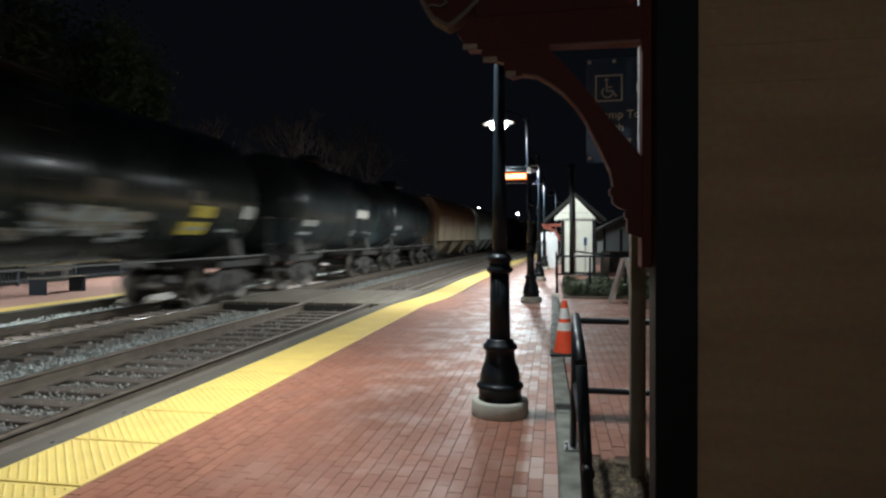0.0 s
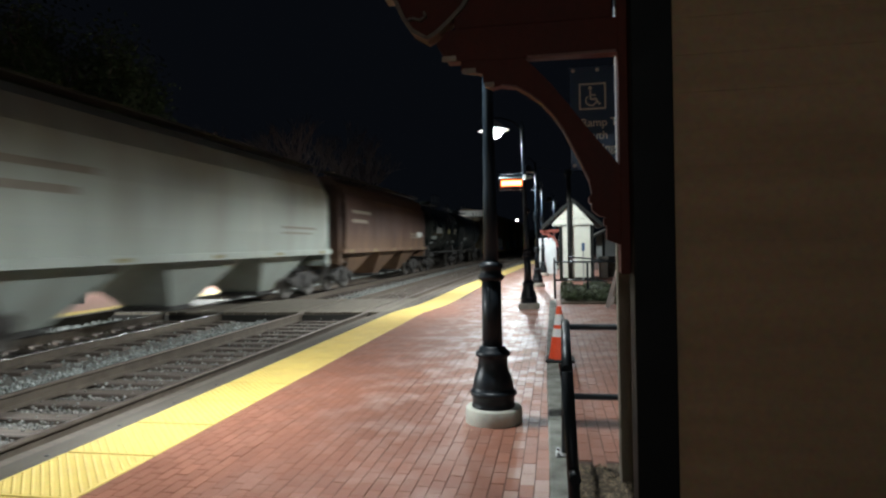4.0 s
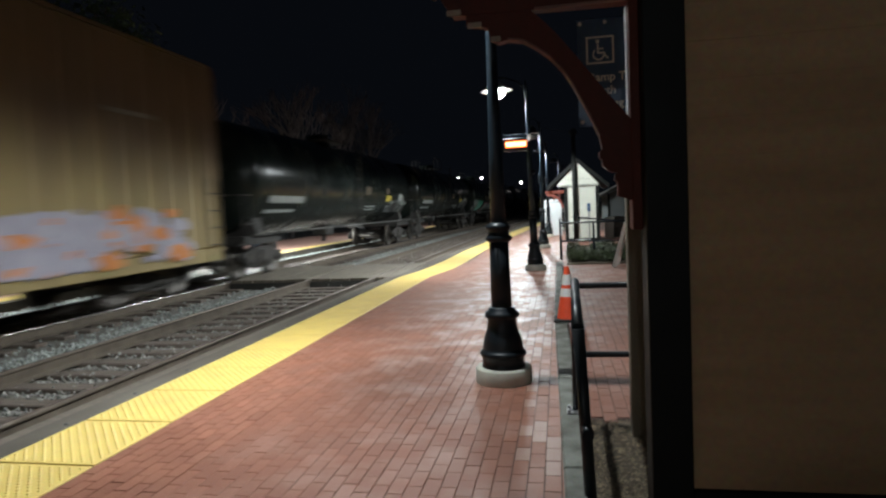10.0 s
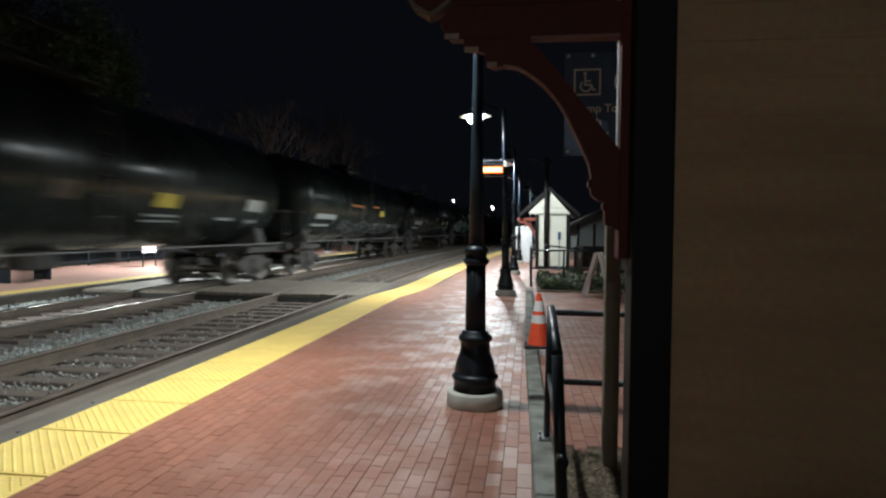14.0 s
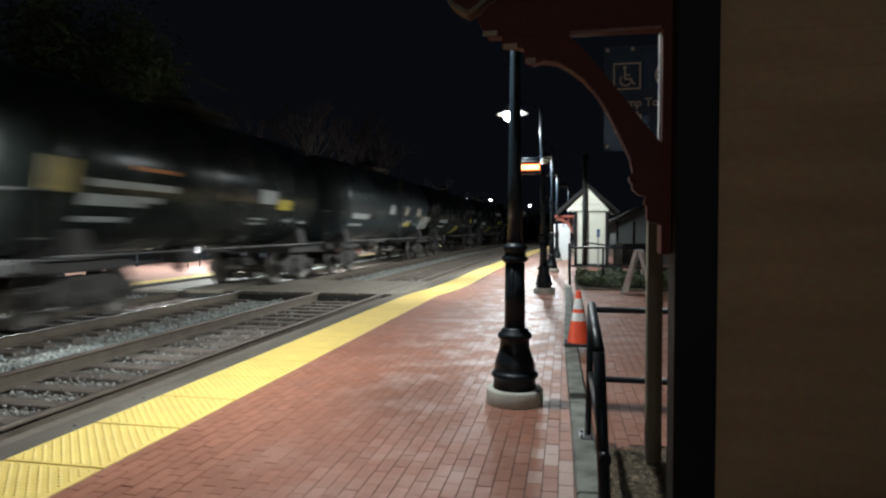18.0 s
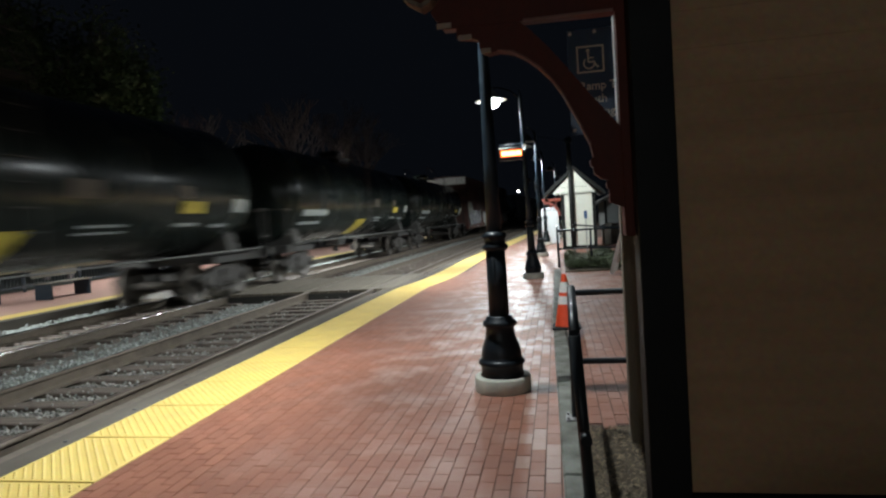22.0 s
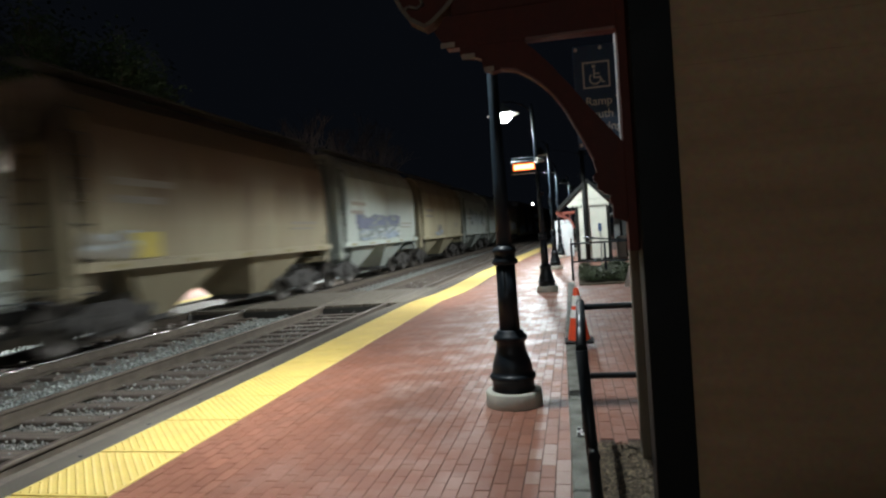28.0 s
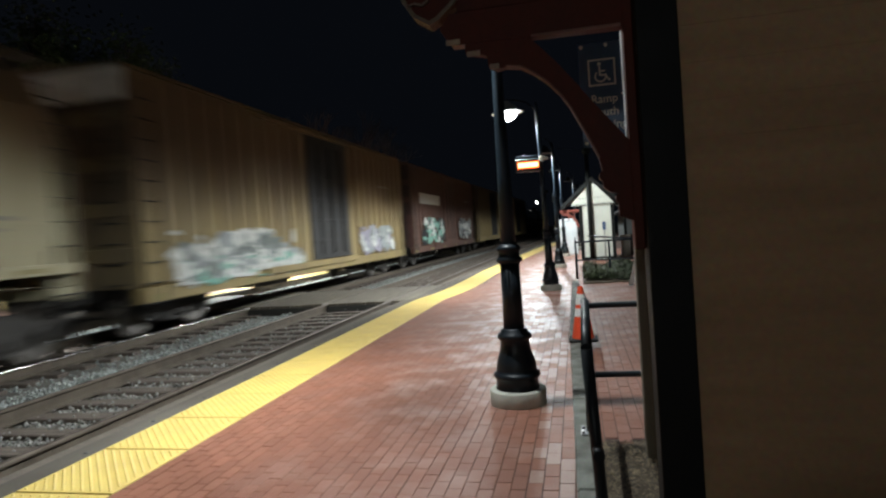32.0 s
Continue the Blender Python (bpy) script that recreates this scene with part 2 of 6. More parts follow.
M["soffit"] = surface("soffit_board", (0.30, 0.24, 0.18), (0.2, 0.16, 0.12), 0.8, scale=2, fine=40)
M["wood_post"] = surface("weathered_post", (0.22, 0.19, 0.14), (0.12, 0.10, 0.075), 0.85, scale=6, fine=60, bump=0.5, streak=(3, 3, 0.25))
M["mulch"] = surface("bark_mulch", (0.16, 0.12, 0.075), (0.05, 0.036, 0.025), 0.95, scale=20, fine=80, bump=0.9)
M["chip"] = surface("mulch_chip", (0.38, 0.29, 0.18), (0.09, 0.062, 0.038), 0.85, scale=20, fine=80, vary="island", span=(0.4, 1.4))
M["pale_edge"] = surface("pale_timber_edge", (0.36, 0.20, 0.16), (0.20, 0.08, 0.06), 0.8, scale=9, fine=50)
M["sign_blue"] = surface("navy_sign_enamel", (0.055, 0.125, 0.255), (0.042, 0.098, 0.205), 0.4, scale=4, fine=40, bump=0.02)
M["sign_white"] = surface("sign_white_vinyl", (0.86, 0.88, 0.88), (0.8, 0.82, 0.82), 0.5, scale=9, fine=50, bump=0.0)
M["orange"] = surface("cone_orange", (0.95, 0.11, 0.035), (0.80, 0.08, 0.03), 0.5, scale=6, fine=40, bump=0.05)
M["reflective"] = surface("reflective_band", (0.86, 0.88, 0.86), (0.72, 0.74, 0.72), 0.35, scale=9, fine=60, bump=0.0)
M["rubber"] = surface("black_rubber", (0.02, 0.02, 0.02), (0.012, 0.012, 0.012), 0.8, scale=9, fine=60)
M["board_white"] = surface("worn_white_board", (0.85, 0.80, 0.75), (0.72, 0.62, 0.56), 0.65, scale=5, fine=50)
M["cabinet_white"] = surface("white_cabinet_paint", (0.78, 0.84, 0.86), (0.7, 0.76, 0.78), 0.5, scale=2, fine=40, bump=0.05)
M["grey_house"] = surface("pale_grey_render", (0.21, 0.23, 0.225), (0.16, 0.175, 0.17), 0.8, scale=1, fine=20)
M["window"] = surface("dark_glass", (0.02, 0.022, 0.025), (0.015, 0.016, 0.02), 0.1, scale=3, fine=20, bump=0.0)
M["leaf"] = surface("shrub_leaf", (0.10, 0.14, 0.055), (0.055, 0.065, 0.03), 0.7, scale=6, fine=40, vary="island", span=(0.7, 1.25))
M["tree_leaf"] = surface("evergreen_leaf", (0.043, 0.085, 0.026), (0.022, 0.045, 0.014), 0.75, scale=1.5, fine=20, vary="island", span=(0.6, 1.3))
M["bark"] = surface("bare_bark", (0.21, 0.165, 0.155), (0.12, 0.095, 0.09), 0.9, scale=4, fine=40, bump=0.5)
M["bulb"] = glow("lit_bulb", (0.90, 1.0, 0.99), 20.0)
M["far_bulb"] = glow("distant_lamp", (1.0, 0.98, 0.95), 25.0)
M["led"] = glow("amber_led", (1.0, 0.12, 0.008), 4.0)
M["led_core"] = glow("amber_led_characters", (1.0, 0.55, 0.28), 4.0)
# rolling stock
M["tank_black"] = surface("tank_black", (0.019, 0.025, 0.022), (0.010, 0.013, 0.0115), 0.24, scale=1.2, fine=25, bump=0.05, streak=(1, 1, 0.5), spec=0.22)
M["tank_green"] = surface("tank_dark_green", (0.026, 0.037, 0.031), (0.014, 0.02, 0.017), 0.24, scale=1.2, fine=25, bump=0.05, spec=0.25)
M["tank_grey"] = surface("tank_blue_grey", (0.042, 0.054, 0.057), (0.02, 0.026, 0.027), 0.32, scale=1.0, fine=25, bump=0.05, spec=0.25)
M["hop_rust"] = surface("hopper_rusty_tan", (0.45, 0.39, 0.27), (0.25, 0.15, 0.075), 0.7, spread=0.15, scale=0.9, fine=25, bump=0.1, streak=(1, 2.2, 0.35), rust_shade=((0.17, 0.075, 0.035), 2.0, 4.2))
M["hop_grey"] = surface("hopper_pale_grey", (0.44, 0.485, 0.435), (0.30, 0.325, 0.285), 0.65, scale=0.8, fine=25, bump=0.08, streak=(1, 2.0, 0.35), rust_shade=((0.235, 0.215, 0.17), 3.2, 5.4))
M["hop_brown"] = surface("hopper_brown", (0.22, 0.13, 0.07), (0.11, 0.055, 0.03), 0.7, scale=0.9, fine=25, bump=0.1, streak=(1, 2.0, 0.35), rust_shade=((0.05, 0.024, 0.017), 1.2, 3.3))
M["hop_stain"] = surface("hopper_stained_tan", (0.38, 0.335, 0.215), (0.25, 0.20, 0.125), 0.7, scale=0.9, fine=25, bump=0.1, streak=(1, 2.0, 0.35), rust_shade=((0.125, 0.078, 0.042), 2.0, 4.2))
M["hop_tan"] = surface("hopper_sand_tan", (0.44, 0.405, 0.265), (0.31, 0.265, 0.165), 0.7, scale=0.9, fine=25, bump=0.1, streak=(1, 2.0, 0.35), rust_shade=((0.19, 0.13, 0.072), 2.6, 4.8))
# boxcar streaks also paint how the lamplight fades towards the roof
M["box_yellow"] = surface("boxcar_yellow", (0.40, 0.30, 0.115), (0.25, 0.18, 0.075), 0.6, scale=0.8, fine=25, bump=0.08, streak=(1, 2.2, 0.4), rust_shade=((0.135, 0.085, 0.044), 1.9, 4.6))
M["box_red"] = surface("boxcar_red", (0.165, 0.05, 0.038), (0.10, 0.032, 0.026), 0.62, scale=0.8, fine=25, bump=0.08, streak=(1, 2.2, 0.4), rust_shade=((0.042, 0.013, 0.009), 1.2, 3.5))
M["box_brown"] = surface("boxcar_brown", (0.16, 0.075, 0.05), (0.09, 0.045, 0.032), 0.65, scale=0.8, fine=25, bump=0.08, streak=(1, 2.2, 0.4))
M["end_yellow"] = surface("grimy_yellow_end", (0.20, 0.15, 0.07), (0.09, 0.07, 0.045), 0.7, scale=1.4, fine=25, bump=0.1, streak=(1.5, 1, 0.5), rust_shade=((0.07, 0.05, 0.032), 1.6, 4.2))
M["end_red"] = surface("grimy_red_end", (0.15, 0.07, 0.058), (0.08, 0.034, 0.028), 0.7, scale=1.4, fine=25, bump=0.1, streak=(1.5, 1, 0.5), rust_shade=((0.04, 0.022, 0.018), 1.8, 4.2))
M["door_dark"] = surface("boxcar_door_dark", (0.018, 0.016, 0.015), (0.010, 0.009, 0.009), 0.55, scale=1.5, fine=30, bump=0.08)
M["under"] = surface("dirty_underframe", (0.045, 0.042, 0.037), (0.02, 0.018, 0.016), 0.8, scale=3, fine=40, bump=0.2)
M["truck"] = surface("cast_truck_frame", (0.06, 0.053, 0.046), (0.026, 0.023, 0.02), 0.8, scale=4, fine=40, bump=0.2)
M["wheel"] = surface("wheel_steel", (0.11, 0.096, 0.082), (0.06, 0.052, 0.043), 0.5, 0.5, scale=5, fine=40, bump=0.1)
M["p_white"] = surface("stencil_white", (0.75, 0.76, 0.72), (0.6, 0.6, 0.56), 0.6, scale=5, fine=40, bump=0.0)
M["p_yellow"] = surface("stripe_yellow", (0.58, 0.46, 0.06), (0.42, 0.33, 0.05), 0.55, scale=5, fine=40, bump=0.0)
M["grab_iron"] = surface("worn_grab_iron", (0.19, 0.19, 0.18), (0.08, 0.075, 0.07), 0.5, scale=9, fine=60, bump=0.05)
M["p_dirty_yellow"] = surface("dirty_reflector", (0.34, 0.28, 0.09), (0.16, 0.13, 0.06), 0.6, scale=5, fine=40, bump=0.0)
M["p_mint"] = surface("spray_mint", (0.29, 0.54, 0.43), (0.16, 0.38, 0.30), 0.6, scale=2.5, fine=30, bump=0.0)
M["p_green"] = surface("spray_green", (0.055, 0.33, 0.19), (0.025, 0.19, 0.12), 0.6, scale=2.5, fine=30, bump=0.0)
M["p_blue"] = surface("spray_blue", (0.06, 0.07, 0.42), (0.05, 0.05, 0.25), 0.6, scale=2.5, fine=30, bump=0.0)
M["p_lilac"] = surface("spray_lilac", (0.43, 0.41, 0.48), (0.28, 0.26, 0.32), 0.6, scale=2.5, fine=30, bump=0.0)
M["p_pink"] = surface("spray_pink", (0.62, 0.22, 0.22), (0.4, 0.1, 0.12), 0.6, scale=2.5, fine=30, bump=0.0)
M["p_black"] = surface("spray_black", (0.02, 0.02, 0.022), (0.012, 0.012, 0.014), 0.5, scale=2.5, fine=30, bump=0.0)
M["p_faded"] = surface("faded_stencil", (0.30, 0.27, 0.22), (0.2, 0.18, 0.14), 0.7, scale=5, fine=40, bump=0.0)
M["p_soot"] = surface("sooty_grey_spray", (0.085, 0.095, 0.095), (0.05, 0.055, 0.055), 0.65, scale=2.5, fine=30, bump=0.0)
M["p_dull"] = surface("dull_grey_green_spray", (0.22, 0.25, 0.23), (0.12, 0.14, 0.13), 0.65, scale=2.5, fine=30, bump=0.0)
M["p_slate"] = surface("slate_blue_spray", (0.14, 0.15, 0.23), (0.09, 0.10, 0.14), 0.65, scale=2.5, fine=30, bump=0.0)
M["p_pale_blue"] = surface("pale_blue_spray", (0.30, 0.37, 0.44), (0.18, 0.22, 0.27), 0.65, scale=2.5, fine=30, bump=0.0)
M["p_amber"] = surface("amber_placard", (0.17, 0.125, 0.06), (0.11, 0.08, 0.04), 0.6, scale=5, fine=40, bump=0.0)
M["p_tan"] = surface("brown_placard", (0.075, 0.055, 0.035), (0.05, 0.036, 0.022), 0.6, scale=5, fine=40, bump=0.0)
M["p_silver"] = surface("spray_silver", (0.40, 0.43, 0.42), (0.23, 0.25, 0.245), 0.45, scale=2.5, fine=30, bump=0.0)
M["p_orange"] = surface("spray_orange", (0.72, 0.27, 0.06), (0.5, 0.16, 0.04), 0.6, scale=2.5, fine=30, bump=0.0)


# ---- mesh helpers ----
def box(bm, x0, x1, y0, y1, z0, z1, bevel=0.0, mat=0):
    vs = [bm.verts.new((x, y, z)) for x in (x0, x1) for y in (y0, y1) for z in (z0, z1)]
    fs = [bm.faces.new([vs[i] for i in q]) for q in ((0, 1, 3, 2), (4, 6, 7, 5), (0, 4, 5, 1), (2, 3, 7, 6), (0, 2, 6, 4), (1, 5, 7, 3))]
    for f in fs:
        f.material_index = mat
    if bevel:
        es = list({e for f in fs for e in f.edges})
        bmesh.ops.bevel(bm, geom=es, offset=bevel, segments=1, affect="EDGES", clamp_overlap=True)
    return bm


def tube(bm, p, q, r, n=8, r2=None, caps=True, mat=0):
    """A round bar from p to q."""
    p, q = Vector(p), Vector(q)
    d = (q - p).normalized()
    a = d.orthogonal().normalized()
    b = d.cross(a)
    rings = []
    for c, rad in ((p, r), (q, r if r2 is None else r2)):
        rings.append([bm.verts.new(c + rad * (math.cos(2 * math.pi * k / n) * a + math.sin(2 * math.pi * k / n) * b)) for k in range(n)])
    for k in range(n):
        f = bm.faces.new((rings[0][k], rings[0][(k + 1) % n], rings[1][(k + 1) % n], rings[1][k]))
        f.smooth, f.material_index = n > 5, mat
    if caps:
        bm.faces.new(rings[0][::-1]).material_index = mat
        bm.faces.new(rings[1]).material_index = mat
    return bm


def lathe(bm, profile, n=20, centre=(0, 0), axis="z", flutes=0, mat=0, sharp=False):
    """A profile of (radius, height) turned round an axis; sharp: rings do not share their shading. flutes: depth of upright grooves."""
    rings = []
    for r, h in profile:
        ring = []
        for k in range(n):
            a = 2 * math.pi * k / n
            rr = r * (1 - flutes * (k % 2)) if flutes else r
            c, s = rr * math.cos(a), rr * math.sin(a)
            if axis == "z":
                ring.append(bm.verts.new((centre[0] + c, centre[1] + s, h)))
            elif axis == "y":
                ring.append(bm.verts.new((centre[0] + c, h, centre[1] + s)))
            else:
                ring.append(bm.verts.new((h, centre[0] + c, centre[1] + s)))
        rings.append(ring)
    for lo, hi in zip(rings, rings[1:]):
        for k in range(n):
            f = bm.faces.new((lo[k], lo[(k + 1) % n], hi[(k + 1) % n], hi[k]))
            f.smooth, f.material_index = not sharp, mat
    bm.faces.new(rings[0][::-1]).material_index = mat
    bm.faces.new(rings[-1]).material_index = mat
    return bm


def prism(bm, outline, axis, a, b, mat=0):
    """A flat outline pushed from a to b along an axis."""
    def at(u, v, w):
        return {"x": (w, u, v), "y": (u, w, v), "z": (u, v, w)}[axis]
    lo = [bm.verts.new(at(u, v, a)) for u, v in outline]
    hi = [bm.verts.new(at(u, v, b)) for u, v in outline]
    n = len(outline)
    fs = [bm.faces.new(lo), bm.faces.new(hi[::-1])]
    for k in range(n):
        fs.append(bm.faces.new((lo[k], hi[k], hi[(k + 1) % n], lo[(k + 1) % n])))
    for f in fs:
        f.material_index = mat
    return bm


def finish(bm, name, mats):
    bmesh.ops.recalc_face_normals(bm, faces=bm.faces)
    me = bpy.data.meshes.new(name)
    bm.to_mesh(me)
    bm.free()
    for m in mats if isinstance(mats, (list, tuple)) else [mats]:
        me.materials.append(m)
    return me


def part(name, bm, material, parent, label=""):
    ob = new(name, bm if isinstance(bm, bpy.types.Mesh) else finish(bm, name, material))
    ob.parent = parent
    if label:
        ob["label"] = label
    return ob


def thing(name, label, category, group="", kind="", at=None):
    return tagged(new_at(name, at), label, category, group, kind)


def new_at(name, at=None):
    ob = new(name)
    ob.empty_display_size = 0.2
    if at is not None:
        ob.matrix_basis = at
    return ob


def solid(name, bm, material, label="", category="", group="", kind=""):
    return tagged(new(name, finish(bm, name, material)), label, category, group, kind)


def B():
    return bmesh.new()


def quads(name, verts, faces, material):
    me = bpy.data.meshes.new(name)
    me.from_pydata(verts, [], faces)
    me.materials.append(material)
    return me


# ---- plan ----
EDGE_IN = [(-6, -2.76), (13.4, -2.76), (15.2, -2.52), (17, -2.46), (22, -2.44), (30, -2.15), (42, -1.6), (80, 1.0)]
TACTILE = 0.74
TRACK_1, TRACK_2, GAUGE = -5.06, -8.72, 0.79
BEND_FROM, BEND_TO, BEND_R = 10.0, 110.0, 1900.0
RAIL_Z = -0.05


def bend(y):
    """How far the tracks have swung to the side at y, and their heading."""
    d = min(max(y - BEND_FROM, 0), BEND_TO - BEND_FROM)
    return d * d / (2 * BEND_R) + max(y - BEND_TO, 0) * d / BEND_R, math.atan(d / BEND_R)


def edge(y):
    for (y0, x0), (y1, x1) in zip(EDGE_IN, EDGE_IN[1:]):
        if y <= y1:
            return x0 + (x1 - x0) * (y - y0) / (y1 - y0)
    return EDGE_IN[-1][1]


def ribbon(name, left, right, z, ys, material, thick=0.0):
    """A strip along y between two lines, with depth."""
    verts, faces = [], []
    for y in ys:
        for x, h in ((left(y), z), (right(y), z), (right(y), z - thick), (left(y), z - thick)):
            verts.append((x, y, h))
    for k in range(len(ys) - 1):
        a, b = 4 * k, 4 * k + 4
        for i in range(4):
            faces.append((a + i, a + (i + 1) % 4, b + (i + 1) % 4, b + i))
    faces.append((0, 3, 2, 1))
    e = 4 * len(ys) - 4
    faces.append((e, e + 1, e + 2, e + 3))
    return quads(name, verts, faces, material)


def steps(a, b, d):
    n = max(1, round((b - a) / d))
    return [a + (b - a) * k / n for k in range(n + 1)]


# ---- ground, platforms, tracks ----
bm = B()
s = 900.0
vs = [bm.verts.new(p) for p in ((-s, -s, -0.42), (s, -s, -0.42), (s, s, -0.42), (-s, s, -0.42))]
bm.faces.new(vs)
solid("ground", bm, M["earth"], "dark earth and grass beyond the platforms at night", "ground", kind="structure")

LONG = steps(-8, 16, 1.0) + steps(17, 80, 3.0)
platform = tagged(new("pavement", ribbon("pavement", lambda y: edge(y), lambda y: 6.0, -0.0055, LONG, M["bedding"], 0.6)),
                  "near platform slab under red brick paving", "platform", kind="structure")
coping = tagged(new("platform_edge", ribbon("platform_edge", lambda y: edge(y) - TACTILE - 0.26, lambda y: edge(y) - TACTILE - 0.004, -0.012, LONG, M["coping"], 0.55)),
       "weathered grey coping along the near platform", "platform edge", kind="structure")
bolt = finish(lathe(B(), [(0.021, -0.02), (0.021, 0.0), (0.01, 0.005)], 8), "bolt", M["iron"])
for k in range(26):
    y = 1.6 + 0.79 * k
    part("bolt", bolt, None, coping).matrix_basis = pose(edge(y) - TACTILE - 0.12, y, -0.0118)
tagged(new("edge_timber", ribbon("edge_timber", lambda y: edge(y) - TACTILE - 0.47, lambda y: edge(y) - TACTILE - 0.268, -0.05, LONG, M["tie"], 0.4)),
       "weathered edge timber beside the near rail", "platform edge", kind="structure")
tagged(new("tactile_bed", ribbon("tactile_bed", lambda y: edge(y) - TACTILE, lambda y: edge(y) - 0.004, -0.006, LONG, M["tile_bed"], 0.5)),
       "yellow bed under the warning strip", "paving", kind="structure")
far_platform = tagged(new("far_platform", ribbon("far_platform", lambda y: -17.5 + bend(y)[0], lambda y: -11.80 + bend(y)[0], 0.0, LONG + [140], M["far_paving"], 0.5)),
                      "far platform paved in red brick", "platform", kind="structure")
tagged(new("far_warning_strip", ribbon("far_warning_strip", lambda y: -11.795 + bend(y)[0], lambda y: -11.25 + bend(y)[0], 0.004, LONG + [140], M["tactile"], 0.4)),
       "yellow warning strip on the far platform", "paving", kind="structure")
tagged(new("far_platform_edge", ribbon("far_platform_edge", lambda y: -11.246 + bend(y)[0], lambda y: -11.0 + bend(y)[0], -0.004, LONG + [140], M["coping"], 0.45)),
       "dark edge of the far platform", "platform edge", kind="structure")
FAR = steps(-40, 110, 4.0) + [160, 300, 500, 800]
tagged(new("track_bed", ribbon("track_bed", lambda y: -11.05 + bend(y)[0], lambda y: -3.5 + bend(y)[0], -0.27, FAR, M["ballast"], 0.2)),
       "brown grey ballast bed under both tracks", "ballast", kind="structure")


def rail_pair(centre, top):
    track = thing("track", "steel rails spiked to dark timber ties", "track", "railway tracks", "structure")
    for side in (-1, 1):
        verts, faces = [], []
        prof = [(-0.07, -0.18), (0.07, -0.18), (0.07, -0.165), (0.012, -0.14), (0.012, -0.045), (0.035, -0.03), (0.035, -0.016), (-0.035, -0.016), (-0.035, -0.03), (-0.012, -0.045), (-0.012, -0.14), (-0.07, -0.165)]
        n = len(prof)
        for y in FAR:
            for dx, dz in prof:
                verts.append((centre + bend(y)[0] + side * GAUGE + dx, y, RAIL_Z + dz))
        for k in range(len(FAR) - 1):
            for i in range(n):
                faces.append((k * n + i, k * n + (i + 1) % n, (k + 1) * n + (i + 1) % n, (k + 1) * n + i))
        rail = part("rail", quads("rail", verts, faces, M["rail_side"]), None, track, "rusty steel rail")
        # crowned running surface, worn bright
        crown = [(-0.036, -0.016), (-0.034, -0.008), (-0.028, -0.0025), (-0.016, -0.0005), (0, 0.0), (0.016, -0.0005), (0.028, -0.0025), (0.034, -0.008), (0.036, -0.016)]
        n, verts, faces = len(crown), [], []
        for y in FAR:
            for dx, dz in crown:
                verts.append((centre + bend(y)[0] + side * GAUGE + dx, y, RAIL_Z + 0.002 + dz))
        for k in range(len(FAR) - 1):
            for i in range(n - 1):
                faces.append((k * n + i, k * n + i + 1, (k + 1) * n + i + 1, (k + 1) * n + i))
        head = quads("rail_head", verts, faces, top)
        head.polygons.foreach_set("use_smooth", [True] * len(head.polygons))
        part("rail_head", head, None, rail, "worn running surface")
    return track


tracks = [rail_pair(TRACK_1, M["rail_dull"]), rail_pair(TRACK_2, M["rail_top"])]

# plank crossing over both tracks
crossing = thing("crossing", "grey timber pedestrian crossing laid between the rails", "crossing", kind="structure")
for x0, x1 in ((-4.19, -3.74), (-5.78, -4.34), (-7.86, -5.93), (-9.43, -8.0), (-10.9, -9.59)):
    n = max(1, round((x1 - x0) / 0.26))
    w = (x1 - x0) / n
    for k in range(n):
        a = x0 + k * w + bend(15)[0]
        jut = 0.05 * random.random()
        part("plank", box(B(), a + 0.006, a + w - 0.006, 14.0 - jut, 17.6 + jut, -0.20, RAIL_Z + 0.004 + 0.012 * random.random(), 0.008), M["plank"], crossing)

# black slabs added along the crossing's dark front edge
for x0, x1 in ((-4.2, -3.73), (-5.79, -4.33), (-7.87, -5.92), (-9.44, -7.99), (-10.9, -9.58)):
    part("end_plate", prism(B(), [(13.85, -0.26), (13.935, -0.10), (13.945, -0.10), (13.945, -0.26)], "x", x0 + bend(14)[0], x1 + bend(14)[0]), M["end_black"], crossing, "sloped black slab along the crossing's front")

# kerb with the railing, mulch bed
KERB = steps(-7.25, 15.5, 1.75)


def kerb_line(y):
    """The near side of the kerb, which runs a little askew to the platform edge."""
    return 0.101 - 0.0168 * (min(max(y, 0.0), 8.0) - 3)



kerb = thing("kerb", "low concrete kerb between platform and plaza", "kerb", kind="structure")
for a, b in zip(KERB, KERB[1:]):
    stone = box(B(), 0.0, 0.145, a + 0.004, b - 0.004, -0.2, 0.08, 0.012)
    for v in stone.verts:
        v.co.x += kerb_line(v.co.y)
    part("kerb_stone", stone, M["kerb"], kerb)
bm = B()
n = 14
grid = [[bm.verts.new((0.20 + 1.6 * i / n, 2.66 + 1.5 * j / n, 0.015 + 0.03 * noise.noise((i * 0.9, j * 0.9, 3)))) for j in range(n + 1)] for i in range(n + 1)]
for i in range(n):
    for j in range(n):
        bm.faces.new((grid[i][j], grid[i + 1][j], grid[i + 1][j + 1], grid[i][j + 1])).smooth = True
solid("mulch_bed", bm, M["mulch"], "bark mulch bed beside the kerb", "mulch", kind="structure")


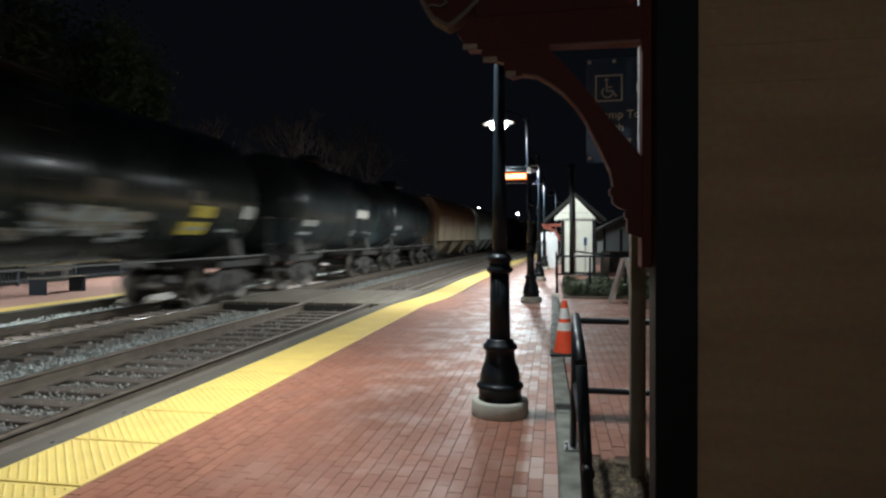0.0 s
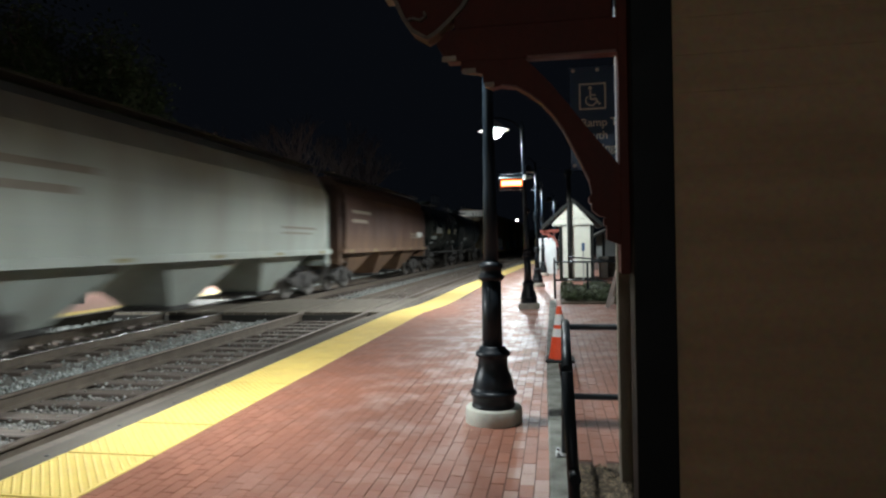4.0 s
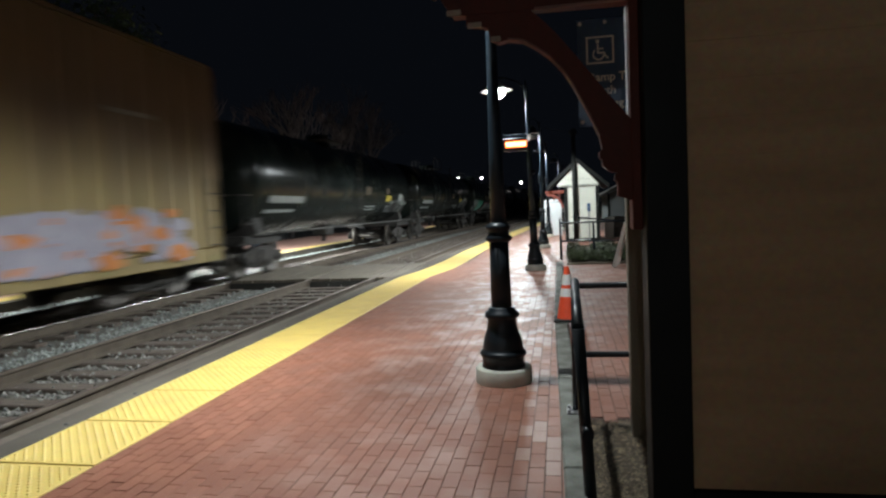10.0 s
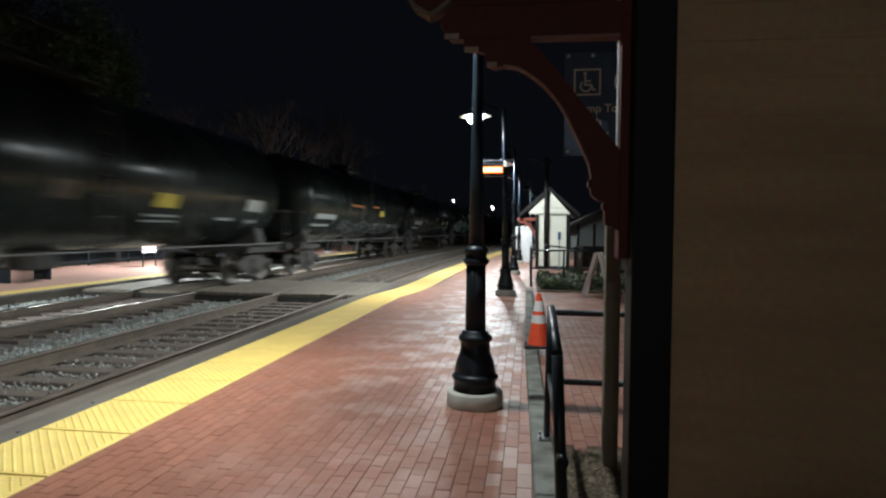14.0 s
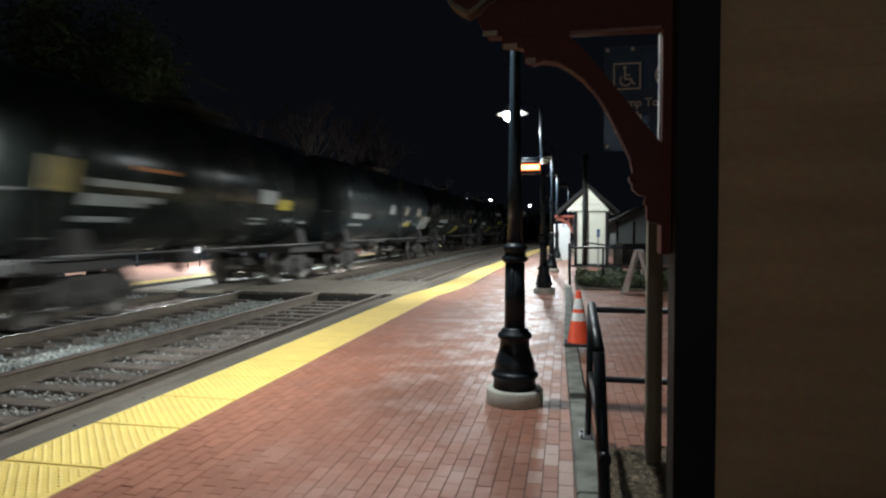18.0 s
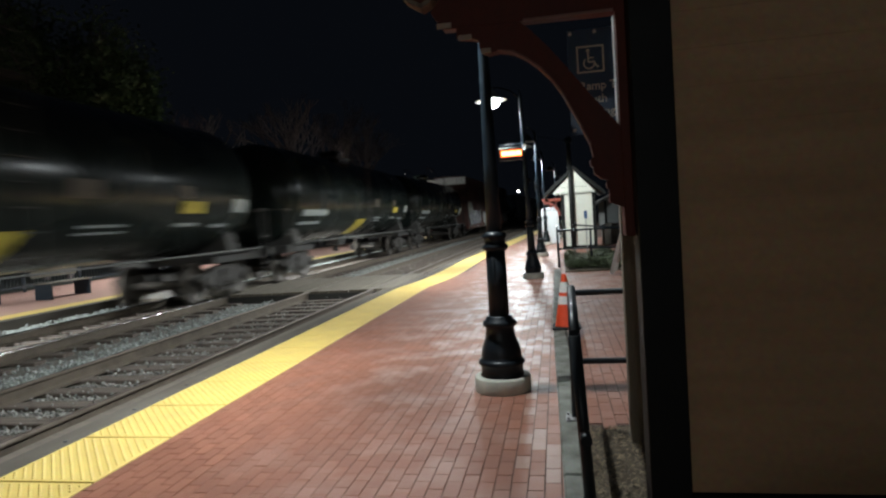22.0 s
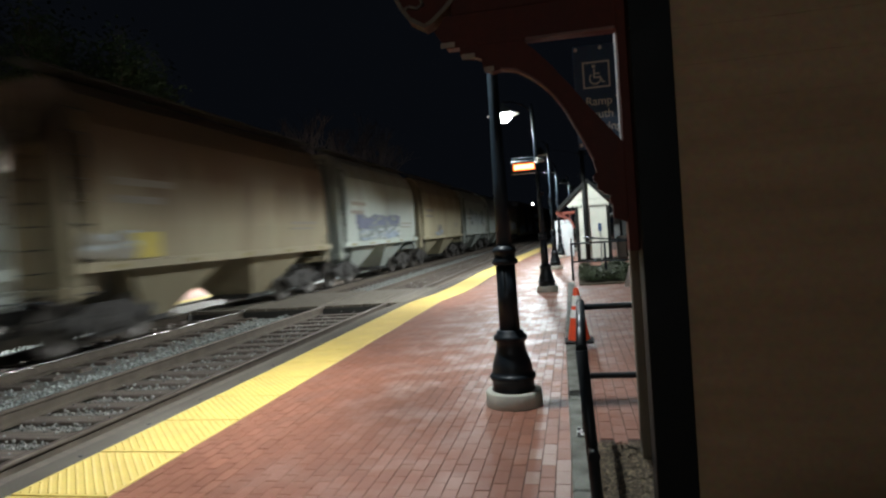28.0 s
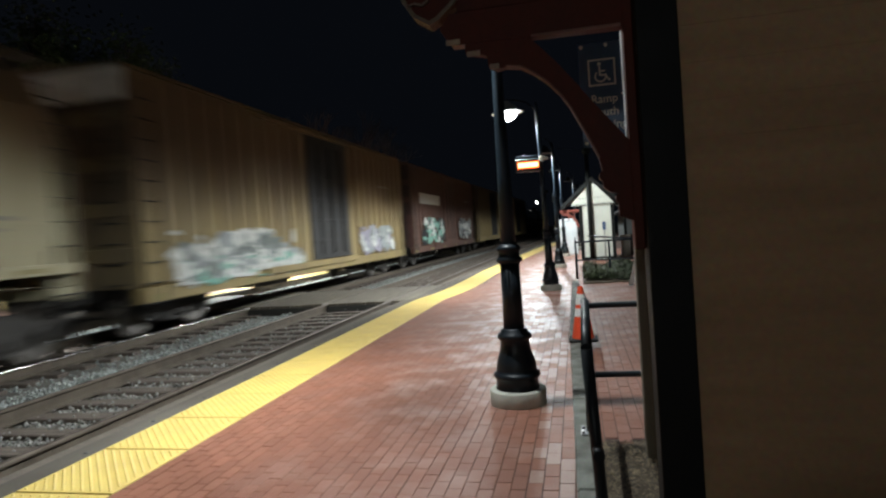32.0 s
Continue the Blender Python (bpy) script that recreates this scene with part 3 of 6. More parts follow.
# ---- lamp posts ----
def lamp_post(label, group, lit=True):
    post = thing("lamp_post", label, "lamp post", group)
    part("footing", lathe(B(), [(0.235, -0.05), (0.24, 0.0), (0.24, 0.115), (0.228, 0.13), (0.1, 0.132)], 28), M["concrete"], post, "round concrete footing")
    part("base", lathe(B(), [(0.184, 0.13), (0.186, 0.14), (0.180, 0.15), (0.178, 0.222), (0.194, 0.228), (0.199, 0.24), (0.196, 0.258), (0.184, 0.268), (0.173, 0.276), (0.171, 0.30), (0.168, 0.335), (0.161, 0.37), (0.150, 0.40), (0.138, 0.43), (0.129, 0.46), (0.124, 0.50), (0.122, 0.54), (0.126, 0.55), (0.142, 0.555), (0.146, 0.575), (0.140, 0.595), (0.118, 0.605), (0.112, 0.63), (0.10, 0.64)], 32), M["iron"], post, "bell-shaped cast iron base")
    part("fluted_shaft", lathe(B(), [(0.088, 0.62), (0.082, 1.2)], 32, flutes=0.09), M["iron"], post)
    part("collar", lathe(B(), [(0.084, 1.19), (0.1, 1.20), (0.112, 1.215), (0.112, 1.235), (0.092, 1.25), (0.088, 1.29), (0.104, 1.305), (0.104, 1.325), (0.085, 1.345), (0.06, 1.36)], 28), M["iron"], post)
    part("pole", lathe(B(), [(0.066, 1.33), (0.056, 1.9), (0.042, 2.9), (0.037, 4.2), (0.028, 4.23), (0.012, 4.32)], 18), M["pole_grey"], post)
    reach = -0.66 if lit else -0.26
    arm = B()
    pts = [(0, 0, 4.12), (0.3 * reach, 0, 4.32), (0.68 * reach, 0, 4.42), (reach, 0, 4.44), (reach, 0, 4.40)]
    for a, b in zip(pts, pts[1:]):
        tube(arm, a, b, 0.014, 8)
    part("arm", arm, M["green_trim"], post)
    shade = B()
    prof = [(0.04, 4.42), (0.07, 4.36), (0.15, 4.33), (0.21, 4.27), (0.235, 4.19), (0.35, 4.155), (0.375, 4.142), (0.36, 4.138), (0.235, 4.165), (0.2, 4.24), (0.13, 4.3), (0.03, 4.32)]
    if not lit:
        prof = [(0.7 * r, h - 0.2) for r, h in prof]
    lathe(shade, prof, 28, (reach, 0))
    part("shade", shade, M["shade_white" if lit else "iron"], post, "white enamel dish shade" if lit else "dark dish shade")
    # the lit globe is swollen to stand in for glare round the bulb
    bulb = B()
    lathe(bulb, [(0.05, 4.06), (0.05, 4.0), (0.03, 3.975), (0.01, 3.97)] if not lit else [(0.06, 4.31), (0.13, 4.285), (0.18, 4.235), (0.205, 4.165), (0.2, 4.09), (0.165, 4.02), (0.09, 3.975), (0.01, 3.965)], 20, (reach, 0))
    part("bulb", bulb, M["bulb"], post, "glowing white bulb")
    return post


LAMPS = [(-0.39, 5.2), (-0.45, 14.38), (-0.44, 21.6), (-0.37, 29.0)]
first = lamp_post("black cast iron lamp post on a round concrete footing", "platform lamp posts")
first.matrix_basis = pose(*LAMPS[0], 0)
deep = lamp_post("black cast iron lamp post with a deep-set bulb", "platform lamp posts", False)
deep.matrix_basis = pose(*LAMPS[3], 0)
posts = [first, copy_thing(first, pose(*LAMPS[1], 0, 0, -1.2)), copy_thing(deep, pose(*LAMPS[2], 0))]
# unseen post added behind the camera to light the shelter wall
posts.append(copy_thing(first, pose(-0.39, -13.4, 0)))
for y in (5.0, 23.0, 38.0, 54.0):
    posts.append(copy_thing(first, pose(-12.75 + bend(y)[0], y, 0, 0, 0, 180)))
posts.append(deep)
for y in (37.0, 45.0, 53.0, 62.0):
    posts.append(copy_thing(deep, pose(edge(y) + 2.0, y, 0)))
POWER = (0.78, 0.76, 1.55, 0.94, 8.5, 10.0, 0.9, 0.8, 2.0, 0.9, 0.8, 0.7, 0.7)
for k, (post, power) in enumerate(zip(posts, POWER)):
    # unhooded to light shelter wall and trees: the lamp behind, the other platform's last two; the rest hooded
    hooded = k not in (3, 6, 7)
    lamp = bpy.data.lights.new("lamp_light", "SPOT" if hooded else "POINT")
    lamp.energy, lamp.color, lamp.shadow_soft_size = LAMP_WATTS * power, LAMP_COLOUR, 0.06
    if k == 3:
        lamp.shadow_soft_size = 0.2
    if hooded:
        lamp.spot_size, lamp.spot_blend = radians(168), 0.24
    ob = new("lamp_light", lamp)
    ob.matrix_basis = post.matrix_basis @ pose(-0.66, 0, 3.945)
    # extra spots added at the head to brighten track and train
    for turn in (-48, 0, 48) if k < 3 else ():
        lobe = bpy.data.lights.new("lamp_lobe", "SPOT")
        lobe.energy, lobe.color, lobe.spot_size, lobe.spot_blend, lobe.shadow_soft_size = LAMP_WATTS * LOBE, LAMP_COLOUR, radians(88), 0.85, 0.06
        ob = new("lamp_lobe", lobe)
        ob.matrix_basis = post.matrix_basis @ pose(-0.66, 0, 3.945, 0, 0, turn) @ pose(0, 0, 0, 0, 46)

# amber message sign on the second post
led = thing("message_sign", "amber LED message sign on a lamp post", "sign", at=pose(-0.45, 14.38, 0))
part("casing", box(B(), -0.64, -0.045, -0.07, 0.07, 2.74, 3.03, 0.012), M["iron"], led)
part("display", box(B(), -0.585, -0.105, -0.077, -0.071, 2.82, 2.965, 0.0), M["led"], led, "glowing amber display")
for k in range(7):
    part("character_bar", box(B(), -0.57 + 0.065 * k, -0.51 + 0.065 * k, -0.081, -0.0775, 2.84, 2.945), M["led_core"], led)
bm = B()
tube(bm, (0, 0, 3.10), (-0.62, 0, 3.10), 0.014)
for x in (-0.5, -0.15):
    tube(bm, (x, 0, 3.10), (x, 0, 3.03), 0.01)
part("hanger", bm, M["pole_grey"], led)
for x, y, z in ((-0.45, 14.3, 2.25), (-0.44, 21.5, 2.4), (-0.37, 28.9, 2.6)):
    cam_box = thing("speaker", "small grey loudspeaker clamped to a lamp post", "speaker", "platform speakers", at=pose(x, y, z))
    part("housing", box(B(), -0.09, -0.045, -0.12, 0.05, -0.16, 0.16, 0.01), M["iron"], cam_box)
    part("clamp", lathe(B(), [(0.062, -0.04), (0.066, -0.03), (0.066, 0.03), (0.062, 0.04)], 14, (0, 0.07)), M["iron"], cam_box)


horn = thing("horn_speaker", "pale horn loudspeaker on a lamp post", "speaker", at=pose(-0.45, 14.38, 3.0) @ pose(0.0, 0.0, 0.0, 0, 0, -50))
part("horn", lathe(B(), [(0.02, 0.02), (0.03, -0.03), (0.04, -0.10), (0.065, -0.17), (0.07, -0.18), (0.06, -0.178), (0.02, -0.1)], 18, (0.15, 0.0), axis="y"), M["shade_white"], horn, "flared pale horn")
part("bracket", box(B(), 0.03, 0.16, -0.015, 0.02, -0.02, 0.02, 0.004), M["iron"], horn)


# ---- railing by the kerb ----
def pipes(parent, name, runs, r, material, label=""):
    for run in runs:
        bm = B()
        for a, b in zip(run, run[1:]):
            tube(bm, a, b, r, 12)
        for p in run[1:-1]:
            bmesh.ops.create_uvsphere(bm, u_segments=12, v_segments=8, radius=r * 1.03, matrix=Matrix.Translation(p))
        part(name, bm, material, parent, label)


rail = thing("handrail", "black painted pipe railing bolted to the kerb", "railing")
pipes(rail, "post", [[(0.185, 4.18, 0.08), (0.2, 4.21, 0.955)]], 0.022, M["iron"])
pipes(rail, "top_rail", [[(0.205, 4.21, 0.96), (0.190, 2.97, 0.885)]], 0.028, M["iron"])
pipes(rail, "end_post", [[(0.190, 2.97, 0.885), (0.228, 2.93, -0.02)]], 0.03, M["iron"])
pipes(rail, "middle_rail", [[(0.2, 4.21, 0.505), (0.216, 2.87, 0.405)]], 0.02, M["iron"])
pipes(rail, "cross_rail", [[(0.2, 4.22, 0.93), (2.4, 4.22, 0.93)], [(0.2, 4.22, 0.46), (2.4, 4.22, 0.46)]], 0.021, M["iron"])
pipes(rail, "far_post", [[(2.4, 4.22, 0), (2.4, 4.22, 0.95)]], 0.022, M["iron"])
part("joint", tube(B(), (0.2145, 2.93, 0.409), (0.2175, 2.85, 0.403), 0.027, 12), M["iron"], rail, "welded joint sleeve")
bm = box(B(), 0.125, 0.225, 4.10, 4.24, 0.081, 0.091, 0.003)
for dx in (-0.032, 0.032):
    for dy in (-0.05, 0.05):
        tube(bm, (0.175 + dx, 4.17 + dy, 0.09), (0.175 + dx, 4.17 + dy, 0.107), 0.011, 6)
part("foot_plate", bm, M["steel"], rail, "bolted steel foot plate")

# traffic cone on the kerb
cone = thing("traffic_cone", "orange traffic cone with two white reflective bands", "traffic cone", at=pose(0.185, 7.55, 0.08))
part("foot", box(B(), -0.17, 0.17, -0.17, 0.17, 0.0, 0.032, 0.012), M["rubber"], cone, "black rubber foot")
cuts = [(0.032, 0.132), (0.295, 0.088), (0.392, 0.072), (0.436, 0.064), (0.56, 0.043), (0.655, 0.027)]
for k, ((z0, r0), (z1, r1)) in enumerate(zip(cuts, cuts[1:])):
    white = k in (1, 3)
    part("band" if white else "cone_body", lathe(B(), [(r0 + 0.002 * white - 0.01, z0 + 0.0005), (r0 + 0.002 * white, z0 + 0.001), (r1 + 0.002 * white, z1 - 0.001), (r1 + 0.002 * white - 0.01, z1 - 0.0005)], 24, sharp=True), M["reflective" if white else "orange"], cone, "white reflective band" if white else "")

# ---- shelter end wall with its bracket ----
shelter = thing("platform_shelter", "cream clapboard shelter wall with dark green corner board and oxblood bracket", "shelter", kind="structure")
z = 0.33
while z < 3.0:
    part("clapboard", prism(B(), [(2.520, z), (2.4978, z), (2.501, z + 0.1456), (2.520, z + 0.1456)], "x", 0.603, 4.2), M["cream"], shelter)
    z += 0.146
part("wall_core", box(B(), 0.608, 4.2, 2.521, 2.62, 0.0, 3.0), M["soffit"], shelter)
part("corner_board", box(B(), 0.452, 0.610, 2.478, 2.64, 0.0, 3.0, 0.004), M["green_trim"], shelter, "dark green corner board")
part("base_board", box(B(), 0.612, 4.2, 2.482, 2.515, 0.0, 0.325, 0.004), M["green_trim"], shelter, "dark green base board")
part("back_wall", box(B(), 4.2, 4.35, -9.1, 2.64, 0.0, 3.0), M["cream"], shelter)
# Unseen wall, added to keep the lamp behind off the shelter wall's foot.
part("rear_wall", box(B(), -0.5, 4.19, -9.1, -8.95, -0.05, 2.9, 0.01), M["cream"], shelter, "unseen plain wall that shades the foot of the shelter wall")
part("roof", prism(B(), [(-0.75, 2.86), (1.8, 3.9), (4.6, 2.86), (4.6, 2.98), (1.8, 4.02), (-0.75, 2.98)], "y", 2.47, 3.2), M["shingle"], shelter, "dark shingle roof")
part("soffit", box(B(), -0.7, 4.5, 2.48, 3.15, 2.78, 2.82), M["soffit"], shelter)
bracket = part("bracket", B(), M["red_timber"], shelter, "oxblood red arched timber bracket")
outer = [(-0.17, 2.30), (-0.235, 2.295), (-0.235, 2.246), (-0.17, 2.235), (-0.145, 2.225), (-0.14, 2.18), (-0.105, 2.163), (-0.067, 2.171)]
outer += [(-0.006, 2.161), (0.046, 2.129), (0.099, 2.086), (0.149, 2.029), (0.186, 1.971), (0.216, 1.909), (0.244, 1.853), (0.267, 1.802), (0.289, 1.753), (0.299, 1.703)]
outer += [(0.286, 1.690), (0.286, 1.668), (0.297, 1.660), (0.299, 1.634), (0.325, 1.612), (0.355, 1.604), (0.346, 1.596), (0.346, 1.574), (0.355, 1.566), (0.356, 1.511), (0.42, 1.485), (0.424, 1.42), (0.447, 1.38)]
inner = [(0.447, 1.775), (0.405, 1.825), (0.352, 1.892), (0.289, 1.971), (0.215, 2.070), (0.141, 2.165), (0.075, 2.238), (0.02, 2.290)]
arch_edge = [p for p in outer if -0.1 < p[0] < 0.295 and p[1] > 1.70]
bm = B()
prism(bm, outer + inner, "y", 2.56, 2.615)
prism(bm, [(-0.292, 2.285), (0.436, 2.275), (0.436, 2.42), (-0.292, 2.42), (-0.34, 2.36)], "y", 2.555, 2.62)
box(bm, 0.410, 0.449, 2.552, 2.668, 1.37, 2.78, 0.004)
bracket.data = finish(bm, "bracket", M["red_timber"])
# White strip puts the lamp's highlight on the post edge into the colour.
part("edge_trim", box(B(), 0.4040, 0.4072, 2.60, 2.632, 1.81, 2.272, 0.0015), M["sign_white"], shelter, "white strip painting the lit edge of the bracket post")
part("beam_edge", box(B(), 0.045, 0.404, 2.549, 2.5545, 2.2755, 2.287, 0.001), M["pale_edge"], shelter, "pale lower edge of the bracket beam")
# Pale strip paints the lamplit rim along the arch.
bm = B()
for (u0, v0), (u1, v1) in zip(arch_edge, arch_edge[1:]):
    d = math.hypot(u1 - u0, v1 - v0)
    nu, nv = -(v1 - v0) / d * 0.006, (u1 - u0) / d * 0.006
    prism(bm, [(u0, v0), (u1, v1), (u1 + nu, v1 + nv), (u0 + nu, v0 + nv)], "y", 2.556, 2.5595)
part("arch_edge", bm, M["pale_edge"], bracket, "pale rim painting the lamplit edge of the arch")
scroll = [(-0.60, 2.68), (-0.525, 2.562), (-0.492, 2.487), (-0.452, 2.427), (-0.383, 2.384), (-0.342, 2.404), (-0.288, 2.447), (-0.222, 2.51), (-0.16, 2.60)]
tail = part("rafter_tail", prism(B(), scroll + [(0.40, 2.63), (0.40, 2.78), (-0.60, 2.78)], "y", 2.572, 2.63), M["red_timber"], shelter, "scroll-cut dark rafter tail")
# Pale rims put the light on the scroll's edges into the colour.
for run, w in ((scroll, 0.017), ([(-0.47, 2.47), (-0.448, 2.482), (-0.41, 2.470), (-0.380, 2.487), (-0.388, 2.512)], 0.010)):
    bm = B()
    for (u0, v0), (u1, v1) in zip(run, run[1:]):
        d = math.hypot(u1 - u0, v1 - v0)
        nu, nv = -(v1 - v0) / d * w, (u1 - u0) / d * w
        prism(bm, [(u0, v0), (u1, v1), (u1 + nu, v1 + nv), (u0 + nu, v0 + nv)], "y", 2.556, 2.642)
    part("scroll_edge", bm, M["soffit"], tail, "pale rim painting the lit scroll edge")
part("upper_plate", box(B(), -0.262, 0.392, 2.568, 2.636, 2.424, 2.628, 0.004), M["red_timber"], shelter, "dark plate above the bracket beam")
# The same painted highlight, continued above the beam.
part("edge_trim", box(B(), 0.4040, 0.4072, 2.60, 2.632, 2.43, 2.74, 0.0015), M["sign_white"], shelter, "white strip painting the lit edge of the bracket post")
for u, v, w in ((-0.285, 2.298, 0.03), (-0.2, 2.24, 0.028), (-0.115, 2.176, 0.02)):
    part("cut_end", box(B(), u - w, u + w, 2.5525, 2.5545, v - 0.011, v + 0.011), M["cut_end"], shelter, "pale chipped timber end")

# ---- sign on a timber post ----
sign = thing("direction_sign", "navy blue accessible ramp sign on a weathered timber post", "sign", at=pose(0.56, 3.86, 0))
part("post", box(B(), -0.045, 0.045, -0.045, 0.045, -0.05, 2.555, 0.006), M["wood_post"], sign, "weathered square timber post")
part("panel", box(B(), -0.305, 0.33, -0.053, -0.047, 1.943, 2.565, 0.002), M["sign_blue"], sign, "navy enamel panel")
for x in (-0.286, -0.142, 0.30):
    for z in (1.969, 2.545):
        part("bolt", tube(B(), (x, -0.052, z), (x, -0.06, z), 0.011, 8), M["sign_white"], sign, "pale bolt head")
icon = B()
for x0, x1, z0, z1 in ((-0.235, -0.075, 2.452, 2.462), (-0.235, -0.075, 2.302, 2.312), (-0.235, -0.225, 2.312, 2.452), (-0.085, -0.075, 2.312, 2.452)):
    box(icon, x0, x1, -0.056, -0.053, z0, z1)


def ring(bm, cx, cz, r, w, a0, a1, y0, y1, n=18):
    out = [(cx + r * math.cos(a0 + (a1 - a0) * k / n), cz + r * math.sin(a0 + (a1 - a0) * k / n)) for k in range(n + 1)]
    ins = [(cx + (r - w) * math.cos(a0 + (a1 - a0) * k / n), cz + (r - w) * math.sin(a0 + (a1 - a0) * k / n)) for k in range(n + 1)]
    for k in range(n):
        prism(bm, [out[k], out[k + 1], ins[k + 1], ins[k]], "y", y0, y1)


ring(icon, -0.163, 2.358, 0.036, 0.009, math.radians(130), math.radians(385), -0.056, -0.053)
ring(icon, -0.168, 2.432, 0.011, 0.011, 0, 2 * math.pi, -0.056, -0.053, 10)
box(icon, -0.172, -0.162, -0.056, -0.053, 2.362, 2.418)
box(icon, -0.172, -0.135, -0.056, -0.053, 2.385, 2.393)
prism(icon, [(-0.166, 2.370), (-0.166, 2.360), (-0.136, 2.360), (-0.118, 2.328), (-0.104, 2.334), (-0.108, 2.342), (-0.116, 2.340), (-0.130, 2.370)], "y", -0.056, -0.053)
bmesh.ops.translate(icon, verts=icon.verts, vec=(-0.018, 0, 0.004))
part("access_symbol", icon, M["sign_white"], sign, "white wheelchair symbol in a square")
icon = B()
ring(icon, 0.06, 2.385, 0.075, 0.012, 0, 2 * math.pi, -0.056, -0.053, 28)
box(icon, -0.01, 0.13, -0.056, -0.053, 2.379, 2.391)
part("round_symbol", icon, M["sign_white"], sign, "white ring crossed by a bar")
for word, z in (("Ramp To", 2.205), ("South", 2.127), ("Parking", 2.05)):
    curve = bpy.data.curves.new("lettering", "FONT")
    curve.body, curve.size, curve.extrude, curve.offset = word, 0.068, 0.0012, 0.0011
    text = new("lettering", curve)
    me = bpy.data.meshes.new_from_object(text)
    bpy.data.objects.remove(text)
    me.materials.clear()
    me.materials.append(M["sign_white"])
    for v in me.vertices:
        v.co = (v.co.x - 0.245, -0.055 + v.co.z, v.co.y + z)
    part("lettering", me, None, sign, "white lettering")

# ---- A-frame board on the plaza ----
aframe = thing("sandwich_board", "weathered white wooden sandwich board standing open", "sandwich board", at=pose(1.68, 14.8, 0, 0, 0, -12))
for s in (-1, 1):
    bm = B()
    for y in (-0.30, 0.26):
        prism(bm, [(0.26 * s, 0.0), (0.36 * s, 0.0), (0.07 * s, 1.0), (-0.005 * s, 1.0)], "y", y, y + 0.04)
    prism(bm, [(0.235 * s, 0.22), (0.258 * s, 0.22), (0.04 * s, 0.95), (0.02 * s, 0.95)], "y", -0.26, 0.26)
    part("leaf", bm, M["board_white"], aframe)
part("hinge", box(B(), -0.05, 0.05, -0.12, 0.12, 0.998, 1.012, 0.003), M["steel"], aframe)

# ---- railing and planting before the small house ----
ramp = thing("ramp_railing", "dark pipe railing round a planted bed", "railing")
for x, y in ((0.14, 16.8), (1.0, 16.8), (1.9, 16.8), (0.14, 19.5), (0.14, 22.2)):
    pipes(ramp, "post", [[(x, y, -0.02), (x, y, 0.98)]], 0.03, M["iron"])
pipes(ramp, "top_rail", [[(0.14, 22.2, 0.98), (0.14, 16.8, 0.98), (2.8, 16.8, 0.98)]], 0.027, M["iron"])
pipes(ramp, "lower_rail", [[(0.14, 22.2, 0.5), (0.14, 16.8, 0.5), (2.8, 16.8, 0.45)]], 0.022, M["iron"])
pipes(ramp, "ramp_rail", [[(0.5, 18.2, 1.1), (3.2, 18.6, 0.75)]], 0.024, M["iron"])


def blades(count, area, height, size, seed):
    """Many small leaves on a low mound."""
    rnd = random.Random(seed)
    verts, faces = [], []
    for _ in range(count):
        x, y = rnd.uniform(*area[0]), rnd.uniform(*area[1])
        z = height * (0.25 + 0.75 * rnd.random()) * (0.6 + 0.55 * noise.noise((x * 1.9, y * 1.9, 1)))
        a, t = rnd.uniform(0, 6.28), rnd.uniform(-0.9, 0.9)
        u = Vector((math.cos(a), math.sin(a), t)) * size
        v = Vector((-math.sin(a), math.cos(a), rnd.uniform(-0.5, 0.9))) * size * 0.35
        c = Vector((x, y, max(z, 0.01)))
        k = len(verts)
        verts += [c - u, c + v, c + u, c - v]
        faces.append((k, k + 1, k + 2, k + 3))
    return verts, faces


v, f = blades(14000, ((0.32, 2.9), (15.6, 19.0)), 0.46, 0.05, 4)
tagged(new("shrub_bed", quads("shrub_bed", v, f, M["leaf"])), "low dull green planting in a bed", "shrubs", kind="stuff")
part_bed = box(B(), 0.28, 3.0, 15.4, 19.5, -0.05, 0.03, 0.01)
solid("planting_bed", part_bed, M["mulch"], "dark soil bed before the small house", "soil", kind="structure")

# ---- the small cream house ----
HX0, HX1, HY = 0.345, 1.66, 24.75
house = thing("small_house", "small cream clapboard ticket house with dark green trim and gable", "house")
part("wall", box(B(), HX0 + 0.03, HX1 - 0.03, HY + 0.03, HY + 3.2, 0.0, 2.2), M["white_siding"], house)
z = 0.12
while z < 2.12:
    part("clapboard", prism(B(), [(HY + 0.03, z), (HY - 0.005, z), (HY + 0.012, z + 0.148), (HY + 0.03, z + 0.148)], "x", HX0 + 0.13, HX1 - 0.13), M["white_siding"], house)
    z += 0.148
for x in (HX0, HX1 - 0.13):
    part("corner_board", box(B(), x, x + 0.13, HY - 0.02, HY + 0.12, 0.0, 2.2, 0.005), M["green_trim"], house)
part("base_board", box(B(), HX0, HX1, HY - 0.03, HY + 0.03, 0.0, 0.13), M["green_trim"], house)
part("frieze", box(B(), HX0 - 0.05, HX1 + 0.05, HY - 0.05, HY + 0.05, 2.13, 2.21), M["green_trim"], house)
cx = 0.86
gable = [(cx - 0.80, 2.21), (cx + 0.80, 2.21), (cx + 0.03, 3.05), (cx - 0.03, 3.05)]
part("gable", prism(B(), gable, "y", HY - 0.03, HY + 0.03), M["white_siding"], house, "cream gable with a scalloped lower edge")
bm = B()
for k in range(15):
    x = cx - 0.74 + k * 0.106
    prism(bm, [(x - 0.05, 2.20), (x + 0.05, 2.20), (x, 2.13)], "y", HY - 0.065, HY - 0.052)
part("scallop_edge", bm, M["white_siding"], house)
bm = B()
